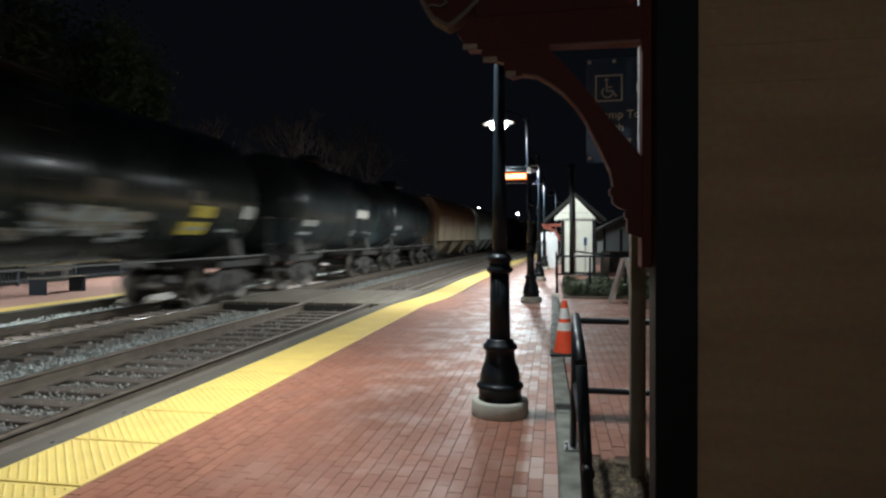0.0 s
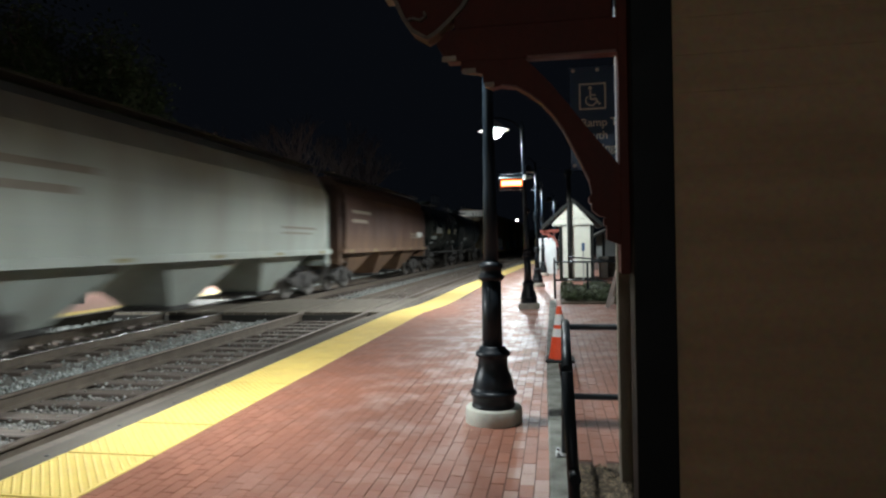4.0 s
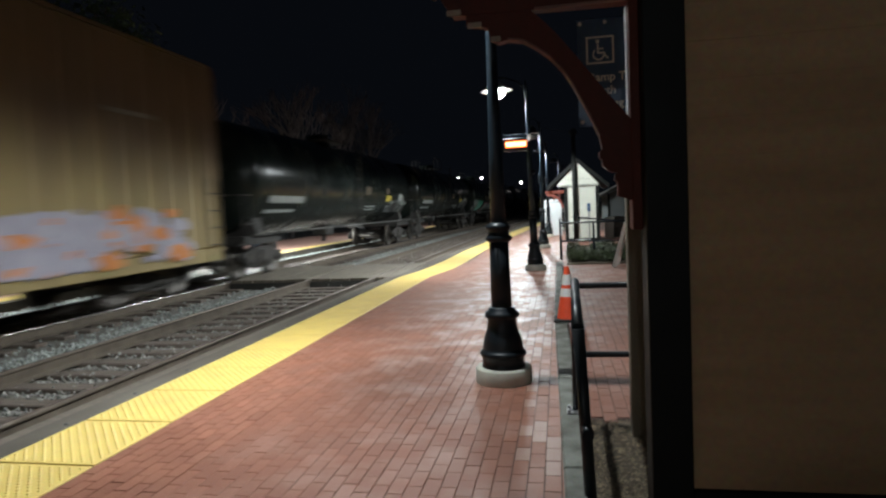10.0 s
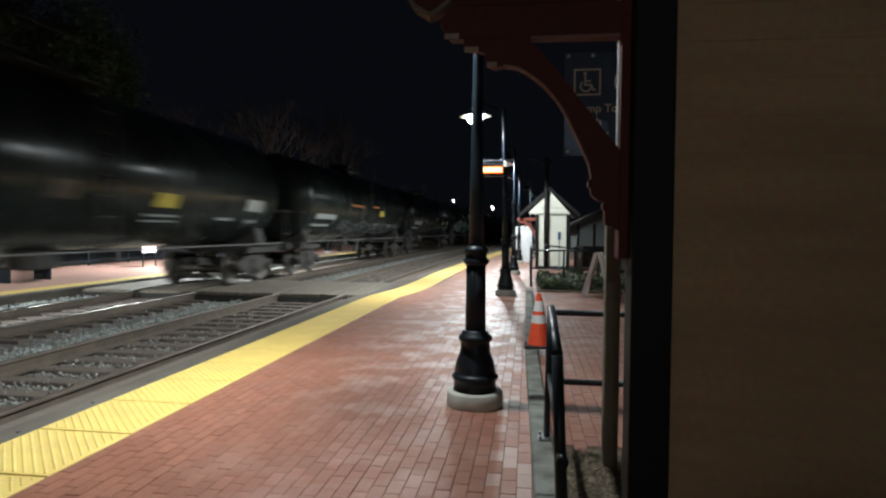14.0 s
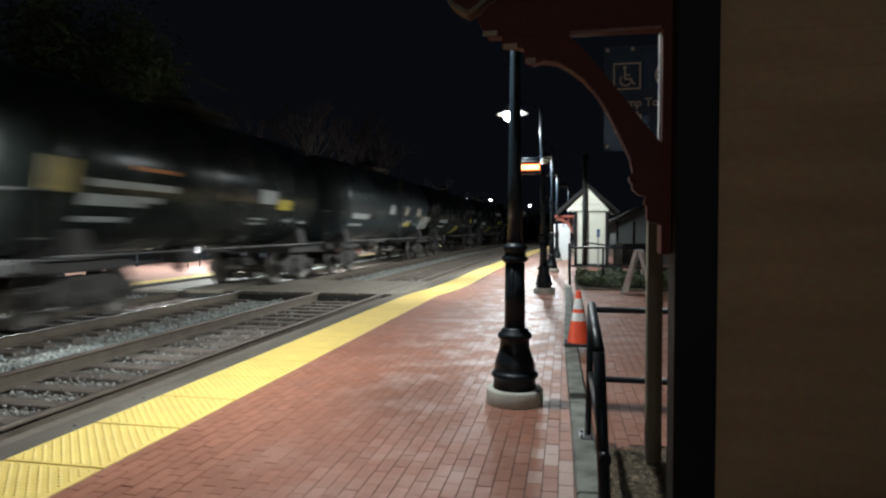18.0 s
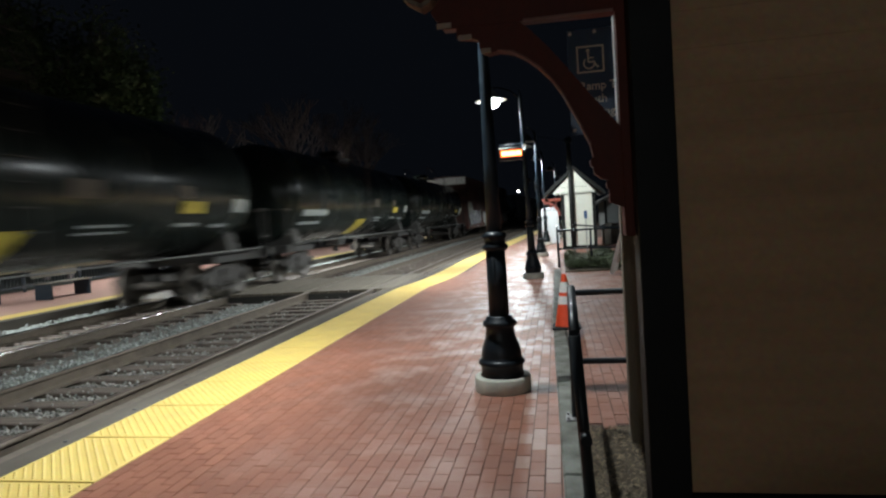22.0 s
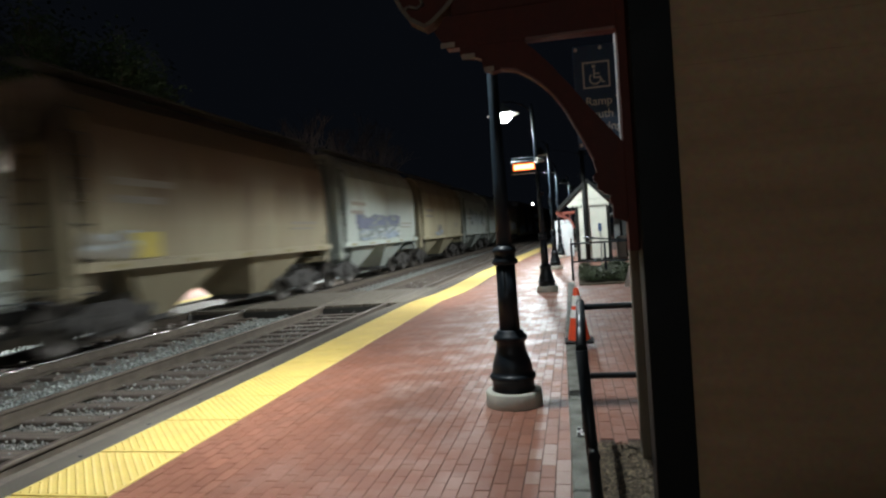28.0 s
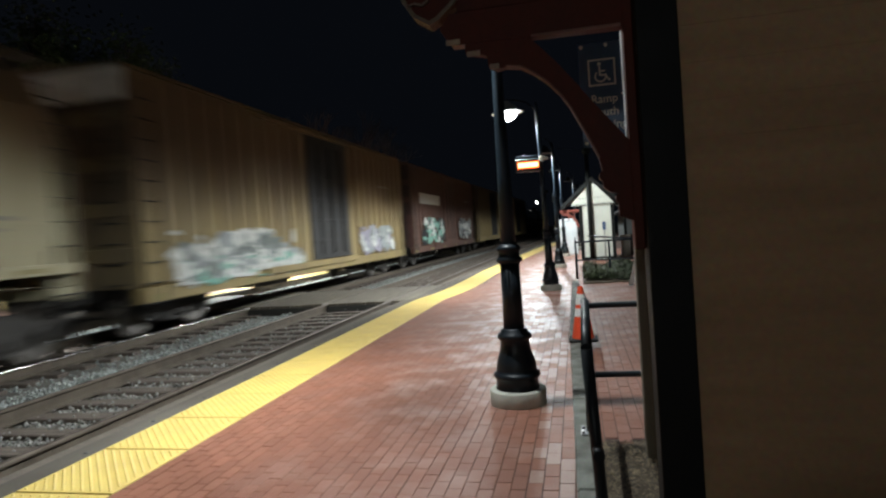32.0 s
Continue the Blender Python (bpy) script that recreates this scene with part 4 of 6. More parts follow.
for k in range(9):
    tube(bm, (cx - 0.46 + k * 0.115, HY - 0.04, 2.42), (cx - 0.46 + k * 0.115, HY - 0.028, 2.42), 0.018, 8)
part("gable_holes", bm, M["green_trim"], house, "row of small dark holes")
for s in (-1, 1):
    reach = 1.18
    part("roof_slope", prism(B(), [(cx, 3.12), (cx + s * reach, 2.08), (cx + s * reach, 2.16), (cx, 3.22)], "y", HY - 0.12, HY + 3.5), M["shingle"], house)
    part("bargeboard", prism(B(), [(cx, 3.06), (cx + s * reach, 2.02), (cx + s * (reach + 0.02), 2.17), (cx, 3.23)], "y", HY - 0.16, HY - 0.12), M["green_trim"], house)
for y in (HY + 0.1, HY + 2.6):
    bracket = part("porch_bracket", box(B(), HX0 - 0.74, HX0 - 0.002, y, y + 0.09, 1.93, 2.02, 0.008), M["porch_red"], house, "red arched porch bracket")
    bm = B()
    arc = [(HX0 - 0.66 + 0.64 * math.sin(q), 1.92 - 0.62 * (1 - math.cos(q))) for q in (0.0, 0.3, 0.6, 0.9, 1.2, 1.5)]
    for (u0, v0), (u1, v1) in zip(arc, arc[1:]):
        d = math.hypot(u1 - u0, v1 - v0)
        nu, nv = (v1 - v0) / d * 0.085, -(u1 - u0) / d * 0.085
        prism(bm, [(u0, v0), (u1, v1), (u1 + nu, v1 + nv), (u0 + nu, v0 + nv)], "y", y + 0.01, y + 0.08)
    for u in (HX0 - 0.42, HX0 - 0.2):
        part("strut", box(B(), u - 0.015, u + 0.015, y + 0.02, y + 0.07, 1.62, 1.93), M["porch_red"], bracket)
    part("arch", bm, M["porch_red"], bracket)
part("window", box(B(), HX0 - 0.015, HX0 + 0.03, HY + 0.9, HY + 1.9, 0.9, 1.8), M["window"], house)

mast = thing("signal_mast", "dark slender mast with a round fitting on top", "mast", at=pose(0.745, 24.64, 0))
part("pole", lathe(B(), [(0.09, -0.02), (0.085, 2.0), (0.075, 4.1)], 14), M["green_trim"], mast)
part("fitting", lathe(B(), [(0.085, -0.03), (0.145, -0.035), (0.155, 0.0), (0.145, 0.035), (0.085, 0.03), (0.085, -0.03)], 18, (0.0, 4.22), axis="y"), M["pole_grey"], mast, "round dark fitting")
bm = B()
tube(bm, (0, 0, 4.2), (-1.1, -2.9, 4.12), 0.009, 5)
part("cable", bm, M["pole_grey"], mast)

small = thing("parking_sign", "small blue sign on a thin pale post", "sign", at=pose(1.16, 22.6, 0))
part("post", box(B(), -0.02, 0.02, -0.012, 0.012, -0.05, 1.44, 0.003), M["steel"], small)
part("panel", box(B(), -0.055, 0.055, -0.022, -0.013, 1.19, 1.47, 0.004), M["sign_blue"], small)

cab = thing("white_cabinet", "tall white cabinet with an arched top", "cabinet", at=pose(-0.16, 29.9, 0))
arch_top = [(-0.4, 0.02), (0.4, 0.02), (0.4, 1.62)] + [(0.4 * math.cos(math.pi * k / 10), 1.66 + 0.07 * math.sin(math.pi * k / 10)) for k in range(11)] + [(-0.4, 1.62)]
part("body", prism(B(), arch_top, "y", 0, 0.7), M["cabinet_white"], cab)
part("seam", box(B(), -0.4, 0.4, -0.006, -0.001, 1.58, 1.6), M["iron"], cab)

# ---- grey house behind the plaza ----
gh = thing("grey_house", "pale grey gabled house with dark posts behind the plaza", "house", at=pose(5.6, 44.0, 0))
part("wall", box(B(), -2.2, 2.2, 0, 6, 0, 2.0), M["grey_house"], gh)
part("gable", prism(B(), [(-2.2, 2.0), (2.2, 2.0), (0, 3.1)], "y", 0.0, 0.2), M["grey_house"], gh)
for s in (-1, 1):
    part("roof_slope", prism(B(), [(0, 3.14), (s * 2.9, 1.74), (s * 2.9, 1.88), (0, 3.3)], "y", -0.9, 6.4), M["shingle"], gh)
for x in (-2.2, -1.1, 0.0, 1.1, 2.04):
    part("post", box(B(), x, x + 0.16, -0.06, -0.004, 0, 2.0), M["green_trim"], gh)
low = thing("retaining_wall", "low dark stone wall behind the planted bed", "wall")
for row in range(4):
    x = 2.36 - (0.2 if row % 2 else 0.0)
    while x < 5.4:
        w = random.uniform(0.34, 0.5)
        part("stone", box(B(), max(x, 2.36) + 0.008, x + w - 0.008, 26.9 - 0.02 * random.random(), 27.25, 0.2 * row + 0.004, 0.2 * row + 0.196, 0.015), M["dark_stone"], low)
        x += w
part("coping", box(B(), 2.34, 5.5, 26.84, 27.3, 0.802, 0.87, 0.012), M["dark_stone"], low)
blk = thing("planter_block", "rough pale concrete planter block", "planter", at=pose(2.14, 26.5, 0))
part("block", box(B(), -0.17, 0.17, -0.2, 0.2, -0.02, 0.78, 0.04), M["concrete"], blk)
part("cap", box(B(), -0.2, 0.2, -0.23, 0.23, 0.78, 0.87, 0.02), M["concrete"], blk)

# ---- far platform furniture ----
bench = thing("bench", "dark slatted bench on the far platform", "bench", "far platform benches", at=pose(-13.4, 7.8, 0))
for k in range(4):
    part("seat_slat", box(B(), -0.25 + 0.13 * k, -0.15 + 0.13 * k, -0.8, 0.8, 0.43, 0.46, 0.004), M["wood_post"], bench)
for z in (0.6, 0.74):
    part("back_slat", box(B(), -0.3, -0.27, -0.8, 0.8, z, z + 0.1, 0.004), M["wood_post"], bench)
for y in (-0.7, 0.7):
    part("leg", box(B(), -0.28, 0.24, y - 0.03, y + 0.03, 0.0, 0.43, 0.004), M["iron"], bench)
copy_thing(bench, pose(-13.6, 15.2, 0))
copy_thing(bench, pose(-13.5, 27, 0, 0, 0, 0))
for y in (13.4, 22.0):
    notice = thing("notice_board", "white notice panel low on the far platform", "notice board", "far platform notices", at=pose(-14.3, y, 0))
    part("panel", box(B(), -0.03, 0.0, -0.45, 0.45, 0.55, 1.15, 0.01), M["sign_white"], notice)
    for dy in (-0.4, 0.4):
        part("leg", box(B(), -0.03, 0.0, dy - 0.02, dy + 0.02, 0.0, 0.55), M["iron"], notice)
fence = thing("fence", "dark metal picket fence behind the far platform", "fence")
for k in range(26):
    y = -2 + 2.4 * k
    x = -16.9 + bend(y)[0]
    part("post", box(B(), x - 0.03, x + 0.03, y - 0.03, y + 0.03, 0, 1.25, 0.005), M["iron"], fence)
for z in (0.2, 1.1):
    part("rail", ribbon("rail", lambda y: -16.92 + bend(y)[0], lambda y: -16.88 + bend(y)[0], z, steps(-2, 58, 4), M["iron"], 0.04), None, fence)
verts, faces = [], []
for k in range(420):
    y = -1.9 + 0.142 * k
    x = -16.9 + bend(y)[0]
    i = len(verts)
    verts += [(x - 0.008, y - 0.008, 0.1), (x + 0.008, y - 0.008, 0.1), (x + 0.008, y + 0.008, 0.1), (x - 0.008, y + 0.008, 0.1), (x - 0.008, y - 0.008, 1.2), (x + 0.008, y - 0.008, 1.2), (x + 0.008, y + 0.008, 1.2), (x - 0.008, y + 0.008, 1.2)]
    faces += [(i, i + 1, i + 5, i + 4), (i + 1, i + 2, i + 6, i + 5), (i + 2, i + 3, i + 7, i + 6), (i + 3, i, i + 4, i + 7)]
tagged(part("mesh_infill", quads("mesh_infill", verts, faces, M["iron"]), None, fence), kind="stuff")

# ---- trees behind the far platform ----


def limbs(bm, p, d, length, r, depth, rnd, tips):
    q = p + d * length
    tube(bm, p, q, r, 6 if r > 0.05 else 4, r * 0.68, caps=False)
    if depth == 0:
        tips.append(q)
        return
    for _ in range(3 if depth > 1 else 2):
        e = (d + Vector((rnd.uniform(-0.75, 0.75), rnd.uniform(-0.75, 0.75), rnd.uniform(-0.15, 0.55)))).normalized()
        limbs(bm, q, e, length * rnd.uniform(0.62, 0.85), r * 0.62, depth - 1, rnd, tips)


def tree(x, y, height, seed, leafy, depth=4, narrow=1.0):
    rnd = random.Random(seed)
    t = thing("tree", "dark evergreen tree with ragged foliage" if leafy else "bare winter tree with fine grey branches", "tree", "trees behind the far platform", at=pose(x, y, -0.42))
    bm, tips = B(), []
    limbs(bm, Vector((0, 0, 0)), Vector((0, 0, 1)), height * 0.3, height * 0.022, depth, rnd, tips)
    bmesh.ops.scale(bm, vec=(narrow, narrow, 1), verts=bm.verts)
    tips = [Vector((p.x * narrow, p.y * narrow, p.z)) for p in tips]
    part("trunk", bm, M["bark"], t, "trunk and limbs")
    if leafy:
        verts, faces = [], []
        for _ in range(11000):
            c = rnd.choice(tips) * rnd.uniform(0.62, 1.04) + Vector((rnd.gauss(0, 0.55), rnd.gauss(0, 0.55), rnd.gauss(0, 0.6)))
            a, b = rnd.uniform(0, 6.28), rnd.uniform(-0.6, 0.6)
            u = Vector((math.cos(a), math.sin(a), b)) * 0.15
            v = Vector((-math.sin(a), math.cos(a), rnd.uniform(-1, 1))) * 0.07
            i = len(verts)
            verts += [c - u, c + v, c + u, c - v]
            faces.append((i, i + 1, i + 2, i + 3))
        part("crown", quads("crown", verts, faces, M["tree_leaf"]), None, t, "dull green foliage")
    return t


tree(-24.0, 27.2, 15.5, 3, True, narrow=0.55)
tree(-23.0, 32.4, 14.5, 8, True, narrow=0.5)
tree(-27.5, 29.5, 14.0, 5, True, narrow=0.6)
for k, (x, y, h) in enumerate(((-23.5, 37.5, 9.5), (-25.5, 41, 10.5), (-22, 49, 12.5), (-22.5, 57, 14), (-21, 64, 14), (-24, 74, 15))):
    tree(x, y, h, 20 + k, False, 5)

# ---- distant street lamps ----
for k, (x, y, z) in enumerate(((-27.4, 120, 9.0), (-18.8, 120, 7.35), (-14.2, 120, 7.1), (-6.7, 120, 5.9))):
    far = thing("street_lamp", "distant white street lamp beyond the tracks", "street lamp", "distant street lamps", at=pose(x, y, -0.42))
    part("pole", lathe(B(), [(0.11, 0), (0.07, z + 0.45)], 8), M["iron"], far)
    part("arm", box(B(), -0.05, 0.05, -0.9, 0.0, z + 0.45, z + 0.52), M["iron"], far)
    bm = B()
    bmesh.ops.create_uvsphere(bm, u_segments=10, v_segments=8, radius=0.18, matrix=pose(0, -0.9, z + 0.42))
    part("globe", bm, M["far_bulb"], far, "glowing white globe")


# ---- freight train ----
SPEED = 16.6
CACHE = {}


def cached(key, make, material):
    if key not in CACHE:
        CACHE[key] = finish(make(), key, material)
    return CACHE[key]


def wheelset_mesh():
    bm = B()
    for s in (-1, 1):
        x = s * GAUGE
        lathe(bm, [(0.10, x - 0.075), (0.14, x - 0.07), (0.36, x - 0.035), (0.38, x - 0.065), (0.455, x - 0.065), (0.46, x + 0.03 * -s), (0.455, x + 0.06), (0.38, x + 0.06), (0.36, x + 0.02), (0.14, x + 0.06), (0.10, x + 0.07)], 24, (0, 0), axis="x")
        for k in range(3):
            a = 2 * math.pi * k / 3
            tube(bm, (x + s * 0.07, 0.0, 0.0), (x + s * 0.075, 0.09 * math.cos(a), 0.09 * math.sin(a)), 0.02, 5)
    tube(bm, (-GAUGE - 0.25, 0, 0), (GAUGE + 0.25, 0, 0), 0.08, 12)
    return bm


def truck_mesh():
    bm = B()
    for s in (-1, 1):
        x0, x1 = s * (GAUGE + 0.17), s * (GAUGE + 0.29)
        prism(bm, [(-1.13, 0.50), (-0.72, 0.50), (-0.48, 0.30), (-0.3, 0.22), (0.3, 0.22), (0.48, 0.30), (0.72, 0.50), (1.13, 0.50), (1.13, 0.62), (0.75, 0.66), (0.45, 0.80), (-0.45, 0.80), (-0.75, 0.66), (-1.13, 0.62)], "x", x0, x1)
        for y in (-0.22, -0.07, 0.08, 0.22):
            lathe(bm, [(0.055, 0.30), (0.06, 0.36), (0.055, 0.42), (0.06, 0.48), (0.055, 0.54)], 8, (s * (GAUGE + 0.31), y))
        for y in (-0.89, 0.89):
            lathe(bm, [(0.05, s * (GAUGE + 0.25)), (0.13, s * (GAUGE + 0.26)), (0.13, s * (GAUGE + 0.35)), (0.06, s * (GAUGE + 0.37))], 12, (y, 0.46), axis="x")
    box(bm, -1.15, 1.15, -0.2, 0.2, 0.42, 0.72, 0.02)
    for y in (-0.5, 0.5):
        box(bm, -0.95, 0.95, y - 0.05, y + 0.05, 0.32, 0.40)
    return bm


def running_gear(car, half, inset):
    """Two trucks with their wheelsets, the centre sill and the couplers."""
    for e in (-1, 1):
        truck = part("truck", cached("truck", truck_mesh, M["truck"]), None, car, "rusty cast truck side frames")
        truck.matrix_basis = pose(0, e * (half - inset), 0)
        for k, y in ((0, -0.89), (1, 0.89)):
            ws = part("wheelset", cached("wheelset", wheelset_mesh, M["wheel"]), None, truck, "steel wheelset")
            ws.matrix_basis = pose(0, y, 0.46)
            WHEELS[k].append(ws)
        bm = B()
        box(bm, -0.13, 0.13, min(e * (half - 0.55), e * half), max(e * (half - 0.55), e * half), 0.74, 0.96, 0.02)
        box(bm, -0.19, 0.19, e * half - 0.12, e * half + 0.12, 0.72, 1.0, 0.03)
        part("coupler", bm, M["under"], car)
        bm = B()
        tube(bm, (0.25, e * (half - 0.5), 0.75), (0.28, e * (half - 0.12), 0.42), 0.03, 6)
        tube(bm, (0.28, e * (half - 0.12), 0.42), (0.1, e * half, 0.6), 0.03, 6)
        part("air_hose", bm, M["rubber"], car)


def ladder(car, x, y, z0, z1, along, material, name="ladder"):
    bm = B()
    w = 0.22
    if along:
        for d in (-w, w):
            tube(bm, (x, y + d, z0), (x, y + d, z1), 0.017, 5)
        z = z0 + 0.15
        while z < z1:
            tube(bm, (x, y - w, z), (x, y + w, z), 0.014, 5)
            z += 0.36
    else:
        for d in (-w, w):
            tube(bm, (x + d, y, z0), (x + d, y, z1), 0.017, 5)
        z = z0 + 0.15
        while z < z1:
            tube(bm, (x - w, y, z), (x + w, y, z), 0.014, 5)
            z += 0.36
    part(name, bm, material, car)


def lettering(car, x, marks, material, curve=None):
    """Plain bars for unreadable stencils: (y0, y1, z0, z1) on the side at x; curve: barrel (centre height, radius)."""
    for y0, y1, z0, z1 in marks:
        bm = B()
        if curve:
            cz, r = curve
            a0, a1 = math.asin(max(-0.99, min(0.99, (z0 - cz) / r))), math.asin(max(-0.99, min(0.99, (z1 - cz) / r)))
            n = 4
            ang = [a0 + (a1 - a0) * k / n for k in range(n + 1)]
            out = [((r + 0.010) * math.cos(q), cz + (r + 0.010) * math.sin(q)) for q in ang]
            ins = [((r - 0.004) * math.cos(q), cz + (r - 0.004) * math.sin(q)) for q in reversed(ang)]
            prism(bm, out + ins, "y", y0, y1)
        else:
            box(bm, x - 0.004, x + 0.008, y0, y1, z0, z1)
        part("stencil", bm, material, car)


def reflectors(car, x, count, reach, z0, z1):
    key = "reflector%.2f" % z0
    for k in range(count):
        part("reflector", cached(key, lambda: box(B(), x, x + 0.006, -0.2, 0.2, z0, z1), M["p_dirty_yellow"]), None, car, "dirty yellow reflective strip").matrix_basis = pose(0, -reach + 2 * reach * k / (count - 1), 0)


def blob(rnd, cu, cv, w, h, wob=0.25, n=14):
    out = []
    for k in range(n):
        a = 2 * math.pi * k / n
        c, s = math.cos(a), math.sin(a)
        r = 1 + wob * rnd.uniform(-1, 1)
        out.append((cu + w * r * math.copysign(abs(c) ** 0.85, c), cv + h * r * math.copysign(abs(s) ** 0.85, s)))
    return out


def graffiti(car, x, style, y0, y1, z0, z1, letters, colours, seed, curve=None):
    """Spray paint with no reading, in thin coats. block: pale strokes on a dark panel; mass: overlapping clouds; bubble: rimmed letters."""
    rnd = random.Random(seed)
    bm = B()
    step = (y1 - y0) / letters
    zc, h = (z0 + z1) / 2, (z1 - z0) / 2

    def coat(outline, lift, mat):
        cu = sum(p[0] for p in outline) / len(outline)
        cv = sum(p[1] for p in outline) / len(outline)

        def place(u, v, d):
            if curve:
                cz, r = curve
                s = max(-0.98, min(0.98, (v - cz) / r))
                return ((r + d) * math.cos(math.asin(s)), u, cz + (r + d) * s)
            return (x + d, u, v)
        c = bm.verts.new(place(cu, cv, lift + 0.001))
        mid = [bm.verts.new(place(cu + 0.6 * (u - cu), cv + 0.6 * (v - cv), lift)) for u, v in outline]
        rim = [bm.verts.new(place(u, v, lift)) for u, v in outline]
        low = [bm.verts.new(place(u, v, 0.0)) for u, v in outline]
        n = len(outline)
        for k in range(n):
            j = (k + 1) % n
            for q in ((c, mid[k], mid[j]), (mid[k], rim[k], rim[j], mid[j]), (rim[k], low[k], low[j], rim[j])):
                bm.faces.new(q).material_index = mat

    def bar(u, v, w, t, lean, lift, mat):
        coat([(u - w + lean, v - t), (u + w + lean, v - t), (u + w + rnd.uniform(-0.3, 0.3) * w, v), (u + w - lean, v + t), (u - w - lean, v + t), (u - w + rnd.uniform(-0.3, 0.3) * w, v)], lift, mat)

    if style == "block":
        for k in range(letters * 2):
            coat(blob(rnd, y0 + (k + 0.5) * step / 2, zc + rnd.uniform(-0.06, 0.1) * h, step * 0.4, h * rnd.uniform(0.88, 1.02), 0.08), 0.006 + 0.0003 * k, 0)
        for k in range(letters):
            # each letter: a stem or two and a round bowl, pale with dark counters
            u = y0 + (k + 0.5) * step
            for j in range(3):
                bar(u + step * rnd.uniform(-0.38, 0.38), zc + rnd.uniform(-0.12, 0.12) * h, step * rnd.uniform(0.08, 0.17), h * rnd.uniform(0.6, 0.86), rnd.uniform(-0.12, 0.12) * step, 0.018 + 0.0012 * k + 0.0003 * j, rnd.choice((1, 1, 2)))
            for j in range(2):
                coat(blob(rnd, u + step * rnd.uniform(-0.2, 0.2), zc + h * rnd.choice((-0.45, 0.4)), step * rnd.uniform(0.2, 0.34), h * rnd.uniform(0.25, 0.4), 0.12, 16), 0.030 + 0.0012 * k + 0.0003 * j, rnd.choice((1, 2, 2)))
                coat(blob(rnd, u + step * rnd.uniform(-0.3, 0.3), zc + h * rnd.uniform(-0.6, 0.6), step * rnd.uniform(0.06, 0.16), h * rnd.uniform(0.08, 0.2), 0.2, 12), 0.042 + 0.0012 * k + 0.0003 * j, 0)
            for j in range(4):
                lean = rnd.uniform(-0.5, 0.5) * step
                bar(u + step * rnd.uniform(-0.5, 0.5), zc + rnd.uniform(-0.5, 0.5) * h, step * rnd.uniform(0.03, 0.08), h * rnd.uniform(0.2, 0.5), lean, 0.052 + 0.0016 * k + 0.0004 * j, rnd.choice((0, 0, 1)))
    elif style == "mass":
        for k in range(letters * 4):
            w, hh = step * rnd.uniform(0.3, 0.62), h * rnd.uniform(0.25, 0.6)
            coat(blob(rnd, rnd.uniform(y0 + w * 0.8, y1 - w * 0.8), rnd.uniform(z0 + hh, z1 - hh), w, hh, 0.2, 18), 0.006 + 0.0002 * k, rnd.choice((0, 0, 0, 1)))
        for k in range(letters * 14):
            w, hh = step * rnd.uniform(0.05, 0.3), h * rnd.uniform(0.06, 0.34)
            coat(blob(rnd, rnd.uniform(y0 + w, y1 - w), rnd.uniform(z0 + hh, z1 - hh), w, hh, 0.3, 12), 0.018 + 0.0002 * k, rnd.choice((0, 1, 1, 2, 2)))
    else:
        shapes = []
        for k in range(letters):
            cu = y0 + (k + 0.5) * step + rnd.uniform(-0.1, 0.1) * step
            for _ in range(3):
                hh = h * rnd.uniform(0.42, 0.8)
                shapes.append((cu + rnd.uniform(-0.26, 0.26) * step, min(max(zc + rnd.uniform(-0.5, 0.5) * h, z0 + hh * 0.9), z1 - hh * 0.9), step * rnd.uniform(0.26, 0.5), hh))
        for n, (cu, cv, w, hh) in enumerate(shapes):
            coat(blob(rnd, cu, cv, w * 1.35, hh * 1.2, 0.16), 0.006 + 0.0003 * n, 0)
        for n, (cu, cv, w, hh) in enumerate(shapes):
            coat(blob(rnd, cu, cv, w, hh * 0.95, 0.2), 0.016 + 0.0003 * n, 1)
        for n, (cu, cv, w, hh) in enumerate(shapes):
            for _ in range(2):
                coat(blob(rnd, cu + rnd.uniform(-0.9, 0.9) * w, cv + rnd.uniform(-0.8, 0.8) * hh, w * rnd.uniform(0.12, 0.4), hh * rnd.uniform(0.15, 0.5), 0.35, 10), 0.028 + 0.0003 * n, rnd.choice((0, 2, 2)))
    me = finish(bm, "graffiti", [M[c] for c in colours])
    tagged(part("graffiti", me, None, car, "spray-painted graffiti"), kind="stuff")


